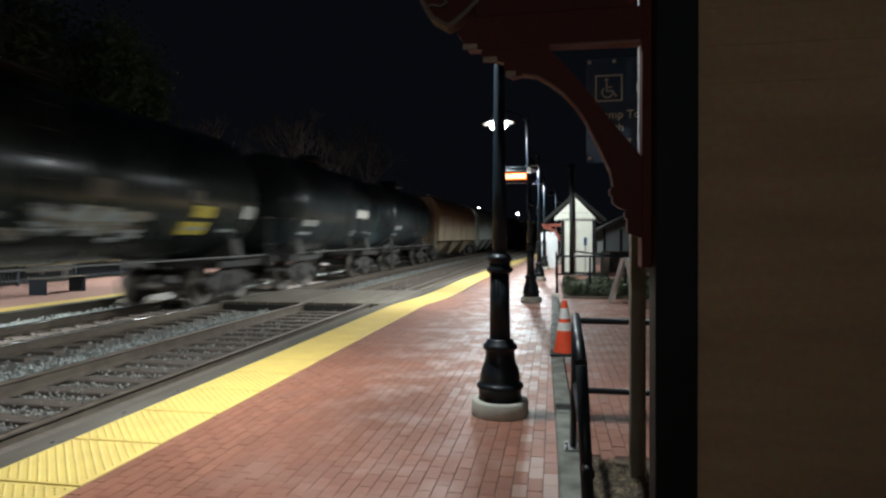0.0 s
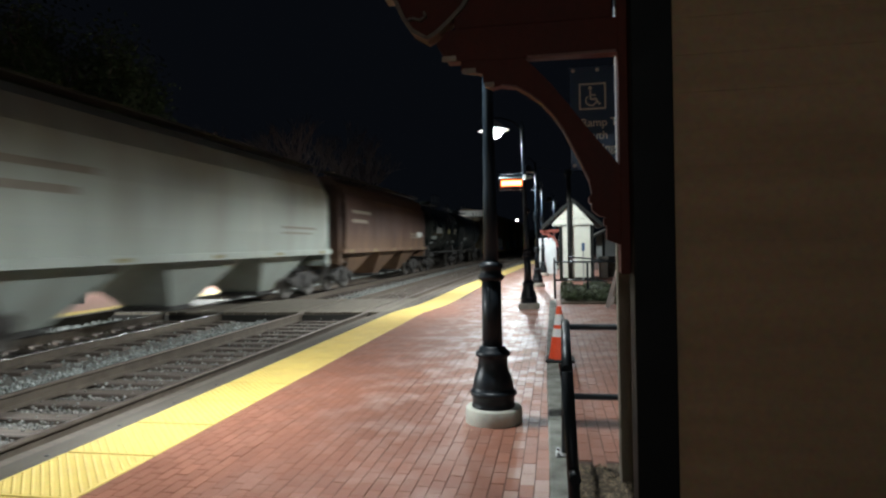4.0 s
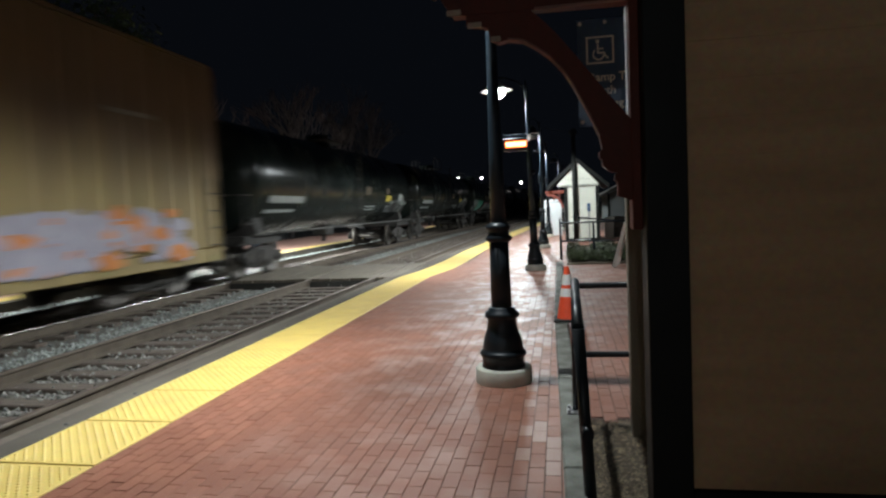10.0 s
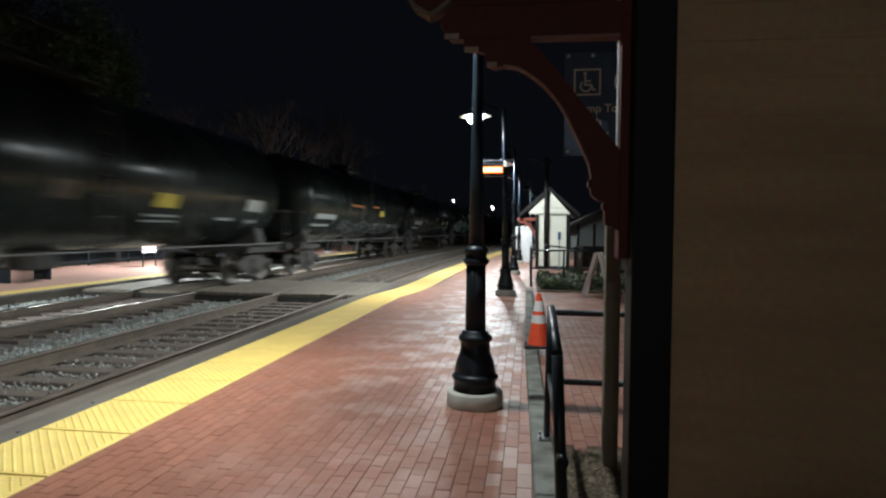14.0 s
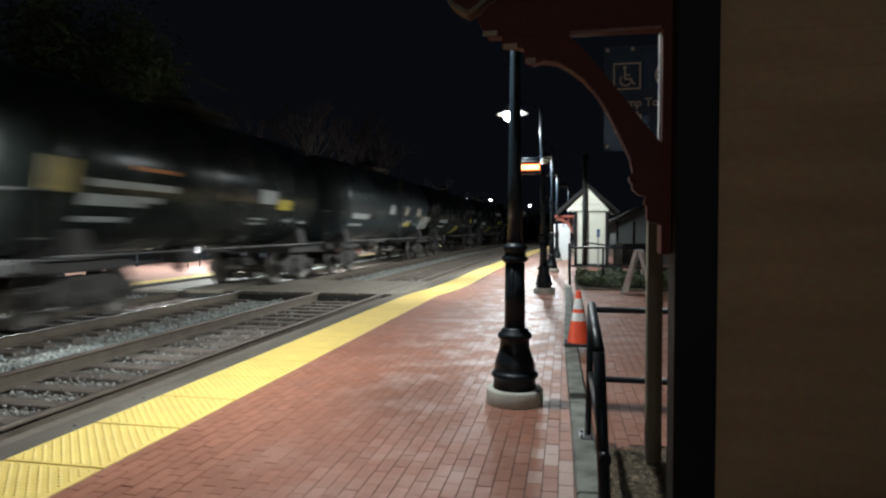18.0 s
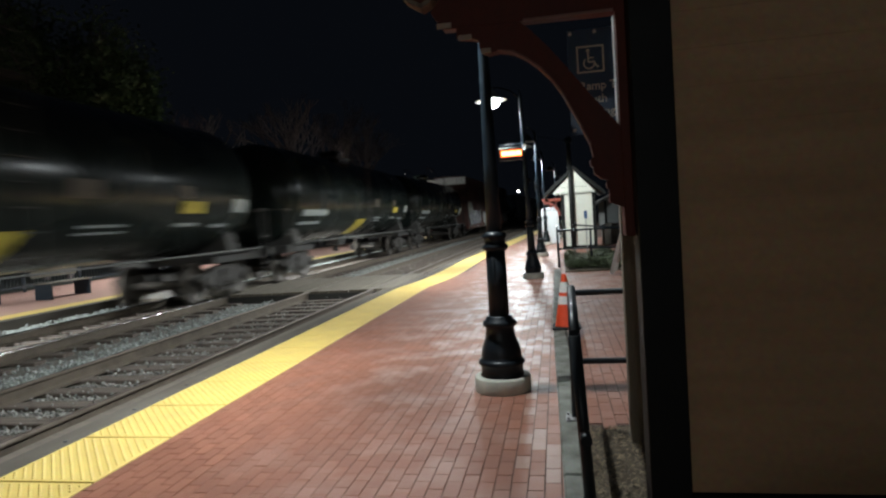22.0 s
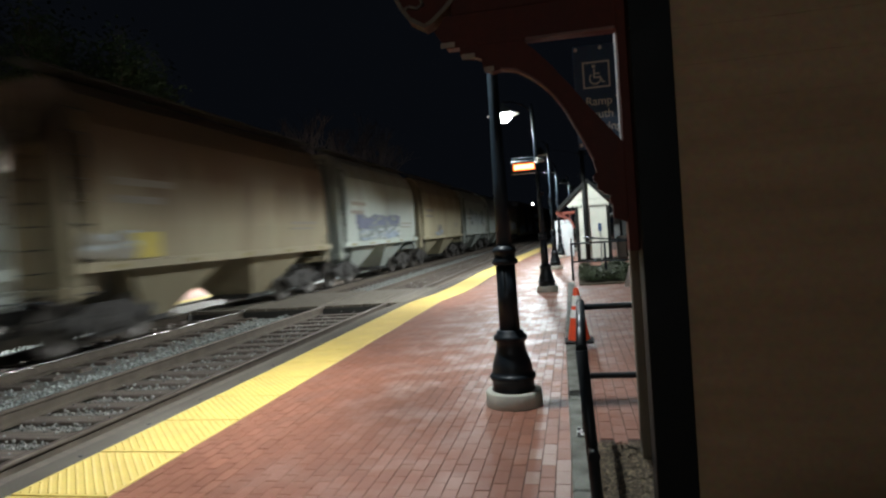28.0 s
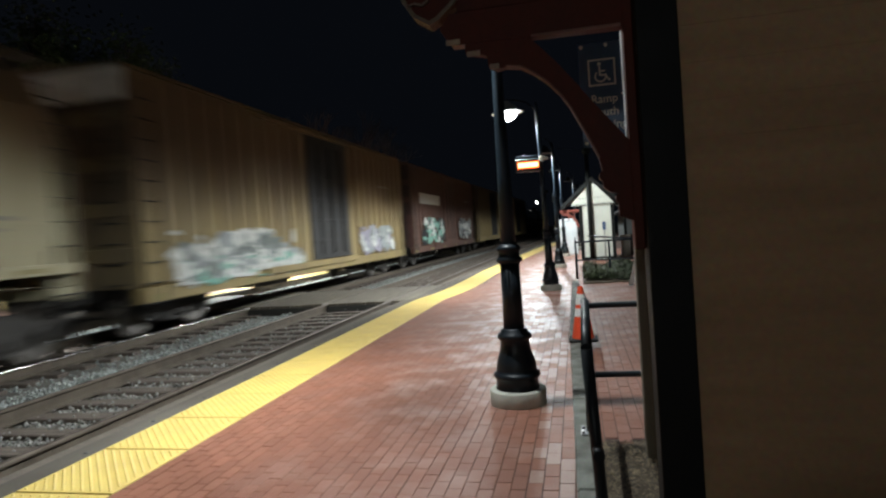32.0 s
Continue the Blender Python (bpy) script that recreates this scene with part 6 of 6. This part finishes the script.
CARS = [
    ("tank", "tank_black", -32.4, -16.0, BLACK, SLASH),
    ("tank", "tank_black", -16.0, -0.6, BLACK, SLASH),
    ("tank", "tank_black", -0.6, 15.6, BLACK, STENCIL + [("tag", "mass", -1.0, 2.6, 1.5, 2.1, 3, ("p_faded", "p_silver", "p_tan"), 31), ("plate", "p_yellow", 3.6, 4.6, 1.64, 1.9)]),
    ("tank", "tank_grey", 15.6, 26.3, GREY, [("plate", "p_white", 1.0, 2.4, 2.3, 2.6)]),
    ("tank", "tank_grey", 26.3, 36.8, GREY, []),
    ("hopper", "hop_rust", 36.8, 54.8, "rusty streaked tan covered hopper car", []),
    ("hopper", "hop_grey", 54.8, 71.0, "pale grey covered hopper car", []),
    ("hopper", "hop_grey", 71.0, 86.3, "pale grey covered hopper car", []),
    ("hopper", "hop_brown", 86.3, 101.3, "rusty brown covered hopper car", [("plate", "p_white", 4.6, 5.8, 2.0, 2.25)]),
    ("tank", "tank_black", 101.3, 113.5, BLACK, [("plate", "p_silver", -3.3, -1.7, 2.3, 2.65), ("plate", "p_dirty_yellow", 0.3, 1.2, 2.3, 2.6), ("plate", "p_faded", 2.7, 3.5, 2.3, 2.7)]),
    ("tank", "tank_grey", 113.5, 124.8, GREY, []),
    ("box", "box_yellow", 124.8, 142.8, "weathered yellow boxcar with black and white graffiti", [("tag", "block", -6.9, 5.6, 0.8, 2.4, 7, ("p_black", "p_silver", "p_white"), 3), ("tag", "mass", -8.5, -6.9, 0.8, 1.3, 2, ("p_blue", "p_blue", "p_lilac"), 4), ("tag", "mass", 5.0, 7.2, 0.8, 2.2, 2, ("p_white", "p_silver", "p_white"), 145), ("tag", "mass", 5.6, 7.9, 0.78, 1.2, 2, ("p_blue", "p_blue", "p_lilac"), 144), ("tag", "mass", -7.3, -6.7, 1.1, 1.9, 1, ("p_lilac", "p_lilac", "p_silver"), 44)]),
    ("box", "box_yellow", 142.8, 160.6, "weathered yellow boxcar with mint green graffiti", [("tag", "mass", -6.4, -2.4, 0.8, 1.9, 3, ("p_mint", "p_mint", "p_dull"), 5), ("tag", "mass", 2.0, 6.4, 0.8, 2.0, 4, ("p_silver", "p_white", "p_dull"), 6), ("tag", "mass", 2.4, 5.8, 0.85, 1.7, 3, ("p_silver", "p_mint", "p_pink"), 66)]),
    ("box", "box_yellow", 160.6, 178.8, "weathered yellow boxcar with turquoise graffiti", [("tag", "mass", -6.4, -1.6, 0.75, 2.5, 3, ("p_mint", "p_mint", "p_silver"), 7), ("tag", "mass", -6.0, -2.0, 0.8, 1.8, 3, ("p_mint", "p_mint", "p_white"), 71), ("tag", "mass", 2.0, 7.2, 0.75, 1.85, 5, ("p_lilac", "p_lilac", "p_orange"), 8)]),
    ("tank", "tank_black", 178.8, 197.0, BLACK, STENCIL + [("tag", "block", 4.4, 7.2, 1.5, 2.1, 3, ("p_black", "p_dull", "p_soot"), 9)]),
    ("tank", "tank_black", 197.0, 216.2, BLACK, STENCIL + [("tag", "block", 4.3, 7.2, 1.6, 2.2, 3, ("p_black", "p_dull", "p_soot"), 10)]),
    ("tank", "tank_green", 216.2, 232.9, "dark green tank car with green and white graffiti", [("tag", "mass", -6.9, -4.2, 1.35, 2.2, 2, ("p_dull", "p_dull", "p_faded"), 11), ("tag", "mass", -4.6, -1.6, 1.3, 2.25, 2, ("p_green", "p_green", "p_mint"), 12), ("slant", "p_pink", -0.36, 1.74, 1.27, 2.0, 0.006), ("slant", "p_dull", -0.26, 1.62, 1.31, 1.96, 0.012), ("tag", "mass", 2.1, 6.7, 1.35, 2.1, 2, ("p_dull", "p_dull", "p_faded"), 45), ("plate", "p_amber", -0.6, 0.1, 2.34, 2.68), ("plate", "p_amber", 1.0, 1.8, 2.3, 2.66), ("plate", "p_tan", 4.9, 6.0, 2.7, 2.95)]),
    ("tank", "tank_black", 232.9, 250.9, BLACK, [("plate", "p_tan", -1.2, -0.6, 2.0, 2.3), ("plate", "p_yellow", 1.6, 2.4, 1.96, 2.24), ("plate", "p_silver", 5.6, 6.6, 2.0, 2.3)]),
    ("tank", "tank_black", 250.9, 269.0, BLACK, [("tag", "bubble", -3.9, 5.6, 1.4, 1.9, 7, ("p_soot", "tank_black", "p_soot"), 14), ("plate", "p_yellow", 1.8, 2.6, 2.2, 2.46), ("plate", "p_orange", -3.0, -1.2, 2.5, 2.58), ("plate", "p_orange", 0.3, 1.5, 2.56, 2.64)]),
    ("tank", "tank_black", 269.0, 287.6, BLACK, STENCIL),
    ("tank", "tank_green", 287.6, 305.1, "dark tank car with a green graffiti panel", [("tag", "mass", 1.0, 4.9, 1.3, 2.35, 4, ("p_green", "p_green", "p_mint"), 16), ("tag", "mass", -5.6, -1.2, 1.4, 2.6, 4, ("p_dull", "p_silver", "p_black"), 17), ("tag", "mass", -0.9, 1.2, 1.9, 2.9, 2, ("p_silver", "p_dull", "p_silver"), 117), ("plate", "p_yellow", -2.2, -1.0, 2.8, 3.2)]),
    ("tank", "tank_black", 305.1, 317.4, BLACK, [("plate", "p_dirty_yellow", -5.3, -4.7, 2.1, 2.6), ("plate", "p_silver", -4.4, -2.2, 2.22, 2.34), ("plate", "p_silver", -4.4, -2.6, 2.0, 2.1), ("plate", "p_orange", -3.4, -2.2, 2.55, 2.62), ("plate", "p_silver", 1.1, 2.0, 2.16, 2.5), ("plate", "p_yellow", 2.1, 2.9, 2.04, 2.3)]),
    ("tank", "tank_grey", 317.4, 332.1, GREY, [("plate", "p_silver", -1.2, -0.5, 2.16, 2.56), ("plate", "p_faded", 1.1, 1.8, 2.16, 2.54), ("plate", "p_faded", 3.4, 4.1, 2.16, 2.54), ("plate", "p_silver", 1.8, 2.7, 1.86, 1.96), ("plate", "p_yellow", 1.8, 2.7, 1.66, 1.84), ("tag", "mass", 4.3, 6.5, 1.5, 2.2, 2, ("p_silver", "p_faded", "p_silver"), 46)]),
    ("tank", "tank_black", 332.1, 348.4, BLACK, SLASH),
    ("tank", "tank_black", 348.4, 364.2, BLACK, SLASH),
    ("tank", "tank_black", 364.2, 380.5, BLACK, SLASH),
    ("tank", "tank_black", 380.5, 396.8, BLACK, SLASH),
    ("tank", "tank_black", 396.8, 413.0, BLACK, [("plate", "p_tan", 1.4, 2.0, 2.22, 2.55), ("plate", "p_yellow", 4.3, 5.1, 1.98, 2.16), ("plate", "p_tan", 3.9, 4.4, 2.2, 2.42), ("plate", "p_silver", 5.8, 6.6, 1.85, 2.3)]),
    ("box", "box_red", 413.0, 428.5, "oxide red boxcar with pale graffiti along its base", [("tag", "mass", -6.6, -0.6, 0.8, 2.15, 5, ("p_silver", "p_dull", "p_lilac"), 20), ("tag", "mass", -4.0, 0.0, 0.7, 2.2, 4, ("p_white", "p_lilac", "p_silver"), 220), ("tag", "mass", 1.3, 6.7, 0.85, 2.2, 5, ("p_white", "p_lilac", "p_white"), 120), ("tag", "mass", 1.2, 5.0, 0.76, 1.15, 3, ("p_mint", "p_white", "p_yellow"), 21), ("plate", "p_yellow", 6.1, 6.7, 1.0, 1.3), ("plate", "p_faded", 0.3, 0.8, 1.9, 2.2), ("tag", "mass", -6.9, -4.6, 0.9, 2.9, 2, ("p_faded", "p_dull", "p_silver"), 121)]),
    ("box", "box_red", 428.5, 444.0, "oxide red boxcar with faded graffiti", [("tag", "mass", -5.6, 0.4, 0.8, 1.8, 5, ("p_silver", "p_faded", "p_dull"), 22), ("tag", "mass", -5.8, -3.8, 0.95, 1.6, 2, ("p_mint", "p_silver", "p_faded"), 47), ("tag", "block", 2.2, 6.2, 0.85, 1.9, 3, ("p_faded", "p_silver", "p_black"), 23), ("plate", "p_silver", -6.2, -5.4, 2.06, 2.3), ("plate", "p_silver", -6.2, -5.3, 1.66, 1.9), ("plate", "p_silver", -5.2, -4.7, 1.66, 1.9), ("plate", "p_orange", -6.8, -6.0, 0.8, 1.0)]),
    ("tank", "tank_black", 444.0, 458.6, BLACK, [("tag", "mass", -3.6, -0.4, 2.2, 3.1, 3, ("p_black", "p_silver", "p_mint"), 24)]),
    ("hopper", "hop_grey", 458.6, 471.9, "pale grey covered hopper car with lilac graffiti", [("tag", "mass", -1.4, 4.4, 1.5, 2.45, 3, ("p_silver", "p_dull", "p_slate"), 25)]),
    ("short", "hop_stain", 471.9, 483.2, "sand tan two-bay hopper car", [("plate", "p_yellow", -3.9, -3.1, 1.5, 1.95), ("tag", "mass", -5.0, -3.6, 1.5, 2.0, 2, ("p_faded", "p_faded", "p_silver"), 227)]),
    ("short", "hop_grey", 483.2, 494.0, "pale grey two-bay hopper car with blue graffiti", [("tag", "mass", -3.6, 2.0, 1.85, 2.5, 4, ("p_slate", "p_slate", "p_dull"), 26), ("tag", "mass", -3.4, 1.8, 1.5, 1.98, 4, ("p_pale_blue", "p_dull", "p_silver"), 126)]),
    ("short", "hop_tan", 494.0, 505.9, "sand tan two-bay hopper car with a pale smear", [("tag", "mass", -2.6, -0.6, 1.46, 1.7, 2, ("p_faded", "p_pale_blue", "p_silver"), 228), ("tag", "mass", -1.9, -0.9, 1.6, 2.1, 1, ("p_faded", "p_pale_blue", "p_faded"), 229)]),
    ("short", "hop_grey", 505.9, 516.8, "pale grey two-bay hopper car", [("tag", "mass", -3.2, 3.0, 2.0, 3.2, 4, ("p_silver", "p_silver", "p_dull"), 27)]),
    ("short", "hop_grey", 516.8, 528.8, "pale grey two-bay hopper car", []),
    ("short", "hop_tan", 528.8, 539.4, "sand tan two-bay hopper car with white graffiti", [("tag", "mass", -1.8, 2.8, 1.45, 2.3, 4, ("p_silver", "p_white", "p_lilac"), 28)]),
    ("box", "box_yellow", 539.4, 557.5, "weathered yellow boxcar with grey and blue graffiti", [("tag", "mass", -7.6, -1.8, 0.8, 1.95, 6, ("p_white", "p_silver", "p_dull"), 29), ("tag", "mass", -7.4, -2.0, 0.8, 1.4, 5, ("p_white", "p_white", "p_mint"), 129), ("tag", "mass", 2.5, 6.6, 0.9, 2.0, 4, ("p_lilac", "p_silver", "p_white"), 30)]),
    ("box", "box_brown", 557.5, 575.0, "brown boxcar with green graffiti", [("tag", "mass", -6.6, -1.6, 0.95, 2.4, 4, ("p_black", "p_mint", "p_white"), 32), ("tag", "mass", 2.4, 6.6, 0.95, 2.4, 4, ("p_black", "p_silver", "p_white"), 33), ("plate", "p_white", -6.6, -2.4, 3.0, 3.5)]),
    ("box", "box_yellow", 575.0, 592.8, "weathered yellow steel boxcar with dark door", []),
    ("box", "box_yellow", 592.8, 610.6, "weathered yellow steel boxcar with dark door", []),
    ("tank", "tank_black", 610.6, 627.0, BLACK, STENCIL),
    ("tank", "tank_black", 627.0, 643.4, BLACK, STENCIL),
]
TRAIN = []
for kind, paint, u0, u1, label, tags in CARS:
    length = u1 - u0
    if kind == "tank":
        car = tank_car(length, M[paint], label, tags)
    elif kind == "hopper":
        car = hopper_car(length, M[paint], label, 3, tags, 4.1 if u0 < 110 else 4.45)
    elif kind == "short":
        car = hopper_car(length, M[paint], label, 2, tags)
    else:
        car = box_car(length, M[paint], label, M["door_dark"] if paint == "box_yellow" else None, tags, white_top=u0 in (124.8, 413.0, 539.4))
    TRAIN.append((car, (u0 + u1) / 2 + 0.35))


# ---- pieces of the track and of the paving ----
TIE = finish(box(B(), -1.28, 1.28, -0.115, 0.115, -0.42, -0.215, 0.012), "tie", M["tie"])
for track, centre in zip(tracks, (TRACK_1, TRACK_2)):
    y = -4.0
    while y < 62:
        x, heading = bend(y)
        tie = part("tie", TIE, None, track)
        tie.matrix_basis = pose(centre + x, y, 0, 0, 0, -math.degrees(heading) + random.uniform(-0.6, 0.6))
        y += 0.535

# ballast stones
def stones(count, x0, x1, y0, y1, z, size, seed, cribs):
    r = np.random.RandomState(seed)
    base = np.array([(1, 0, 0), (-1, 0, 0), (0, 1, 0), (0, -1, 0), (0, 0, 1), (0, 0, -1)], float)
    tri = np.array([(0, 2, 4), (2, 1, 4), (1, 3, 4), (3, 0, 4), (2, 0, 5), (1, 2, 5), (3, 1, 5), (0, 3, 5)])
    y = y0 + (y1 - y0) * r.rand(count) ** 1.5
    if cribs:
        y = -4.0 + 0.535 * np.floor((y + 4.0) / 0.535) + 0.535 * (0.26 + 0.48 * r.rand(count))
    x = x0 + (x1 - x0) * r.rand(count)
    shift = np.clip(y - BEND_FROM, 0, None) ** 2 / (2 * BEND_R)
    verts, faces = [], []
    for k in range(count):
        s = size * (0.6 + 0.8 * r.rand())
        turn = np.array(Euler(r.rand(3) * 6.28).to_matrix())
        v = (base * (0.7 + 0.6 * r.rand(6, 1)) * s) @ turn.T + (x[k] + shift[k], y[k], z + 0.02 * r.randn())
        faces += [tuple(t) for t in (tri + len(verts)).tolist()]
        verts += v.tolist()
    return verts, faces


BEDS = (("stone", "loose pale grey green ballast stones beside the rails", ((15000, -6.9, -5.98, -0.25, False), (2600, -7.7, -6.9, -0.27, False), (9000, -10.95, -9.6, -0.215, False))),
        ("crib_stone", "dirty ballast stones between the ties", ((8600, -5.7, -4.45, -0.268, True), (5200, -9.3, -8.1, -0.265, True), (1500, -5.7, -4.4, -0.225, False))))
for tone, label, beds in BEDS:
    verts, faces = [], []
    for count, x0, x1, z, cribs in beds:
        v, f = stones(count, x0, x1, 2.6, 46, z, 0.025 if tone == "stone" else 0.02, int(count), cribs)
        faces += [tuple(i + len(verts) for i in t) for t in f]
        verts += v
    tagged(new("ballast_stones", quads("ballast_stones", verts, faces, M[tone])), label, "ballast", kind="stuff")

# mulch chips
verts, faces = [], []
r = random.Random(9)
for _ in range(9000):
    c = Vector((r.uniform(0.22, 1.6), r.uniform(2.7, 4.12), 0.035 + 0.02 * r.random()))
    a = r.uniform(0, 6.28)
    u = Vector((math.cos(a), math.sin(a), r.uniform(-0.4, 0.4))) * r.uniform(0.006, 0.017)
    v = Vector((-math.sin(a), math.cos(a), r.uniform(-0.4, 0.4))) * r.uniform(0.002, 0.005)
    i = len(verts)
    verts += [c - u - v, c + u - v, c + u + v, c - u + v]
    faces.append((i, i + 1, i + 2, i + 3))
tagged(new("mulch_chips", quads("mulch_chips", verts, faces, M["chip"])), "loose pale bark chips", "mulch", kind="stuff")

# tactile tiles with their domes
TILE = 0.79


def tile_mesh(domes):
    bm = box(B(), -TACTILE + 0.006, -0.008, 0.01, TILE - 0.01, -0.02, 0.004, 0.003)
    if domes:
        n = 19
        for i in range(n):
            for j in range(n):
                if (i + j) % 2:
                    continue
                x, y = -TACTILE + 0.05 + (TACTILE - 0.1) * i / (n - 1), 0.05 + (TILE - 0.1) * j / (n - 1)
                lo = [bm.verts.new((x + 0.017 * math.cos(a), y + 0.017 * math.sin(a), 0.0042)) for a in (0.5, 2.07, 3.64, 5.21)]
                hi = [bm.verts.new((x + 0.010 * math.cos(a), y + 0.010 * math.sin(a), 0.0095)) for a in (0.5, 2.07, 3.64, 5.21)]
                for q in range(4):
                    bm.faces.new((lo[q], lo[(q + 1) % 4], hi[(q + 1) % 4], hi[q]))
                bm.faces.new(hi)
    return finish(bm, "tactile_tile", M["tactile"])


strip = thing("warning_strip", "yellow tactile warning tiles with raised domes", "tactile paving", kind="structure")
near_tile, far_tile = tile_mesh(True), tile_mesh(False)
y = 0.86 - 10 * TILE
while y < 60:
    t = part("tactile_tile", near_tile if 0 < y < 14 else far_tile, None, strip)
    turn = math.degrees(math.atan2(edge(y + TILE) - edge(y), TILE))
    t.matrix_basis = pose(edge(y), y, 0.001 * random.random(), 0, 0, -turn)
    y += TILE

# brick paving: single bricks near the camera, the rest joined
BW, BL = 0.0918, 0.195
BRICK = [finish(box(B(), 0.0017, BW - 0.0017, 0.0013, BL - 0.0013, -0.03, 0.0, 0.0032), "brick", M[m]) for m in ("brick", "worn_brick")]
r = random.Random(12)
verts, faces = [], []
singles = 0


worn_verts, worn_faces = [], []


def lay(x, y, wide, long, top, worn=False):
    verts, faces = PILE[worn]
    i = len(verts)
    a, b, c, d = x + r.uniform(0.0008, 0.003), x + wide - r.uniform(0.0008, 0.003), y + r.uniform(0.0006, 0.0025), y + long - r.uniform(0.0006, 0.0025)
    e = 0.0018
    verts.extend([(a, c, -0.02), (b, c, -0.02), (b, d, -0.02), (a, d, -0.02), (a + e, c + e, top), (b - e, c + e, top), (b - e, d - e, top), (a + e, d - e, top)])
    faces.extend([(i + 4, i + 5, i + 6, i + 7), (i, i + 1, i + 5, i + 4), (i + 1, i + 2, i + 6, i + 5), (i + 2, i + 3, i + 7, i + 6), (i + 3, i, i + 4, i + 7)])


PILE = ((verts, faces), (worn_verts, worn_faces))
col = 0
x = -2.76
while x < 0.12:
    y = -7.6 + (BL / 2 if col % 2 else 0)
    while y < 46:
        if x > edge(y) - 0.02 or y < 13:
            top = r.gauss(0, 0.0007)
            if 2.7 < y < 5.6 and x > -2.2 and singles < 300:
                singles += 1
                light = r.random() < (0.3 if x > -0.25 else 0.0)
                ob = part("brick", BRICK[1 if light else 0], None, platform)
                ob.matrix_basis = pose(x + r.uniform(-0.0012, 0.0012), y + r.uniform(-0.0008, 0.0008), top, r.gauss(0, 0.12), r.gauss(0, 0.2), r.gauss(0, 0.25))
            else:
                lay(x, y, BW, BL, top, r.random() < (0.3 if x > -0.25 else 0.14 if -1.1 < x and 5.6 < y < 12 else 0.06 if -1.6 < x and 5.6 < y < 18 else 0.0))
        y += BL
    col += 1
    x += BW
x = 0.19
col = 0
while x < 3.4:
    y = 4.2 + (BL / 2 if col % 2 else 0)
    while y < 34:
        if not (15.2 < y < 19.6 and x > 0.2):
            lay(x, y, BW, BL, r.gauss(0, 0.0007))
        y += BL
    col += 1
    x += BW
tagged(part("worn_paving", quads("worn_paving", worn_verts, worn_faces, M["worn_far"]), None, platform, "pale worn bricks among the paving"), kind="stuff")
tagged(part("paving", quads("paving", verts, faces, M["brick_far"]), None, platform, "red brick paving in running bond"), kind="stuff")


# ---- what moves ----
def motions():
    """The train rolls past; all wheelsets turn alike."""
    for car, u in TRAIN:
        rows = []
        for t in [k * 0.5 for k in range(65)]:
            y = u - SPEED * t
            x, heading = bend(y)
            rows.append((t, pose(TRACK_2 + x, y, RAIL_Z, 0, 0, -math.degrees(heading))))
        walk(car, rows)
    for wheels, y in zip(WHEELS, (-0.89, 0.89)):
        lead = wheels[0]
        walk(lead, [(k / FPS, pose(0, y, 0.46, math.degrees(SPEED / 0.46 * k / FPS) % 360)) for k in range(32 * FPS + 1)])
        for ws in wheels[1:]:
            data = ws.animation_data_create()
            data.action = lead.animation_data.action
            data.action_slot = lead.animation_data.action_slot


motions()
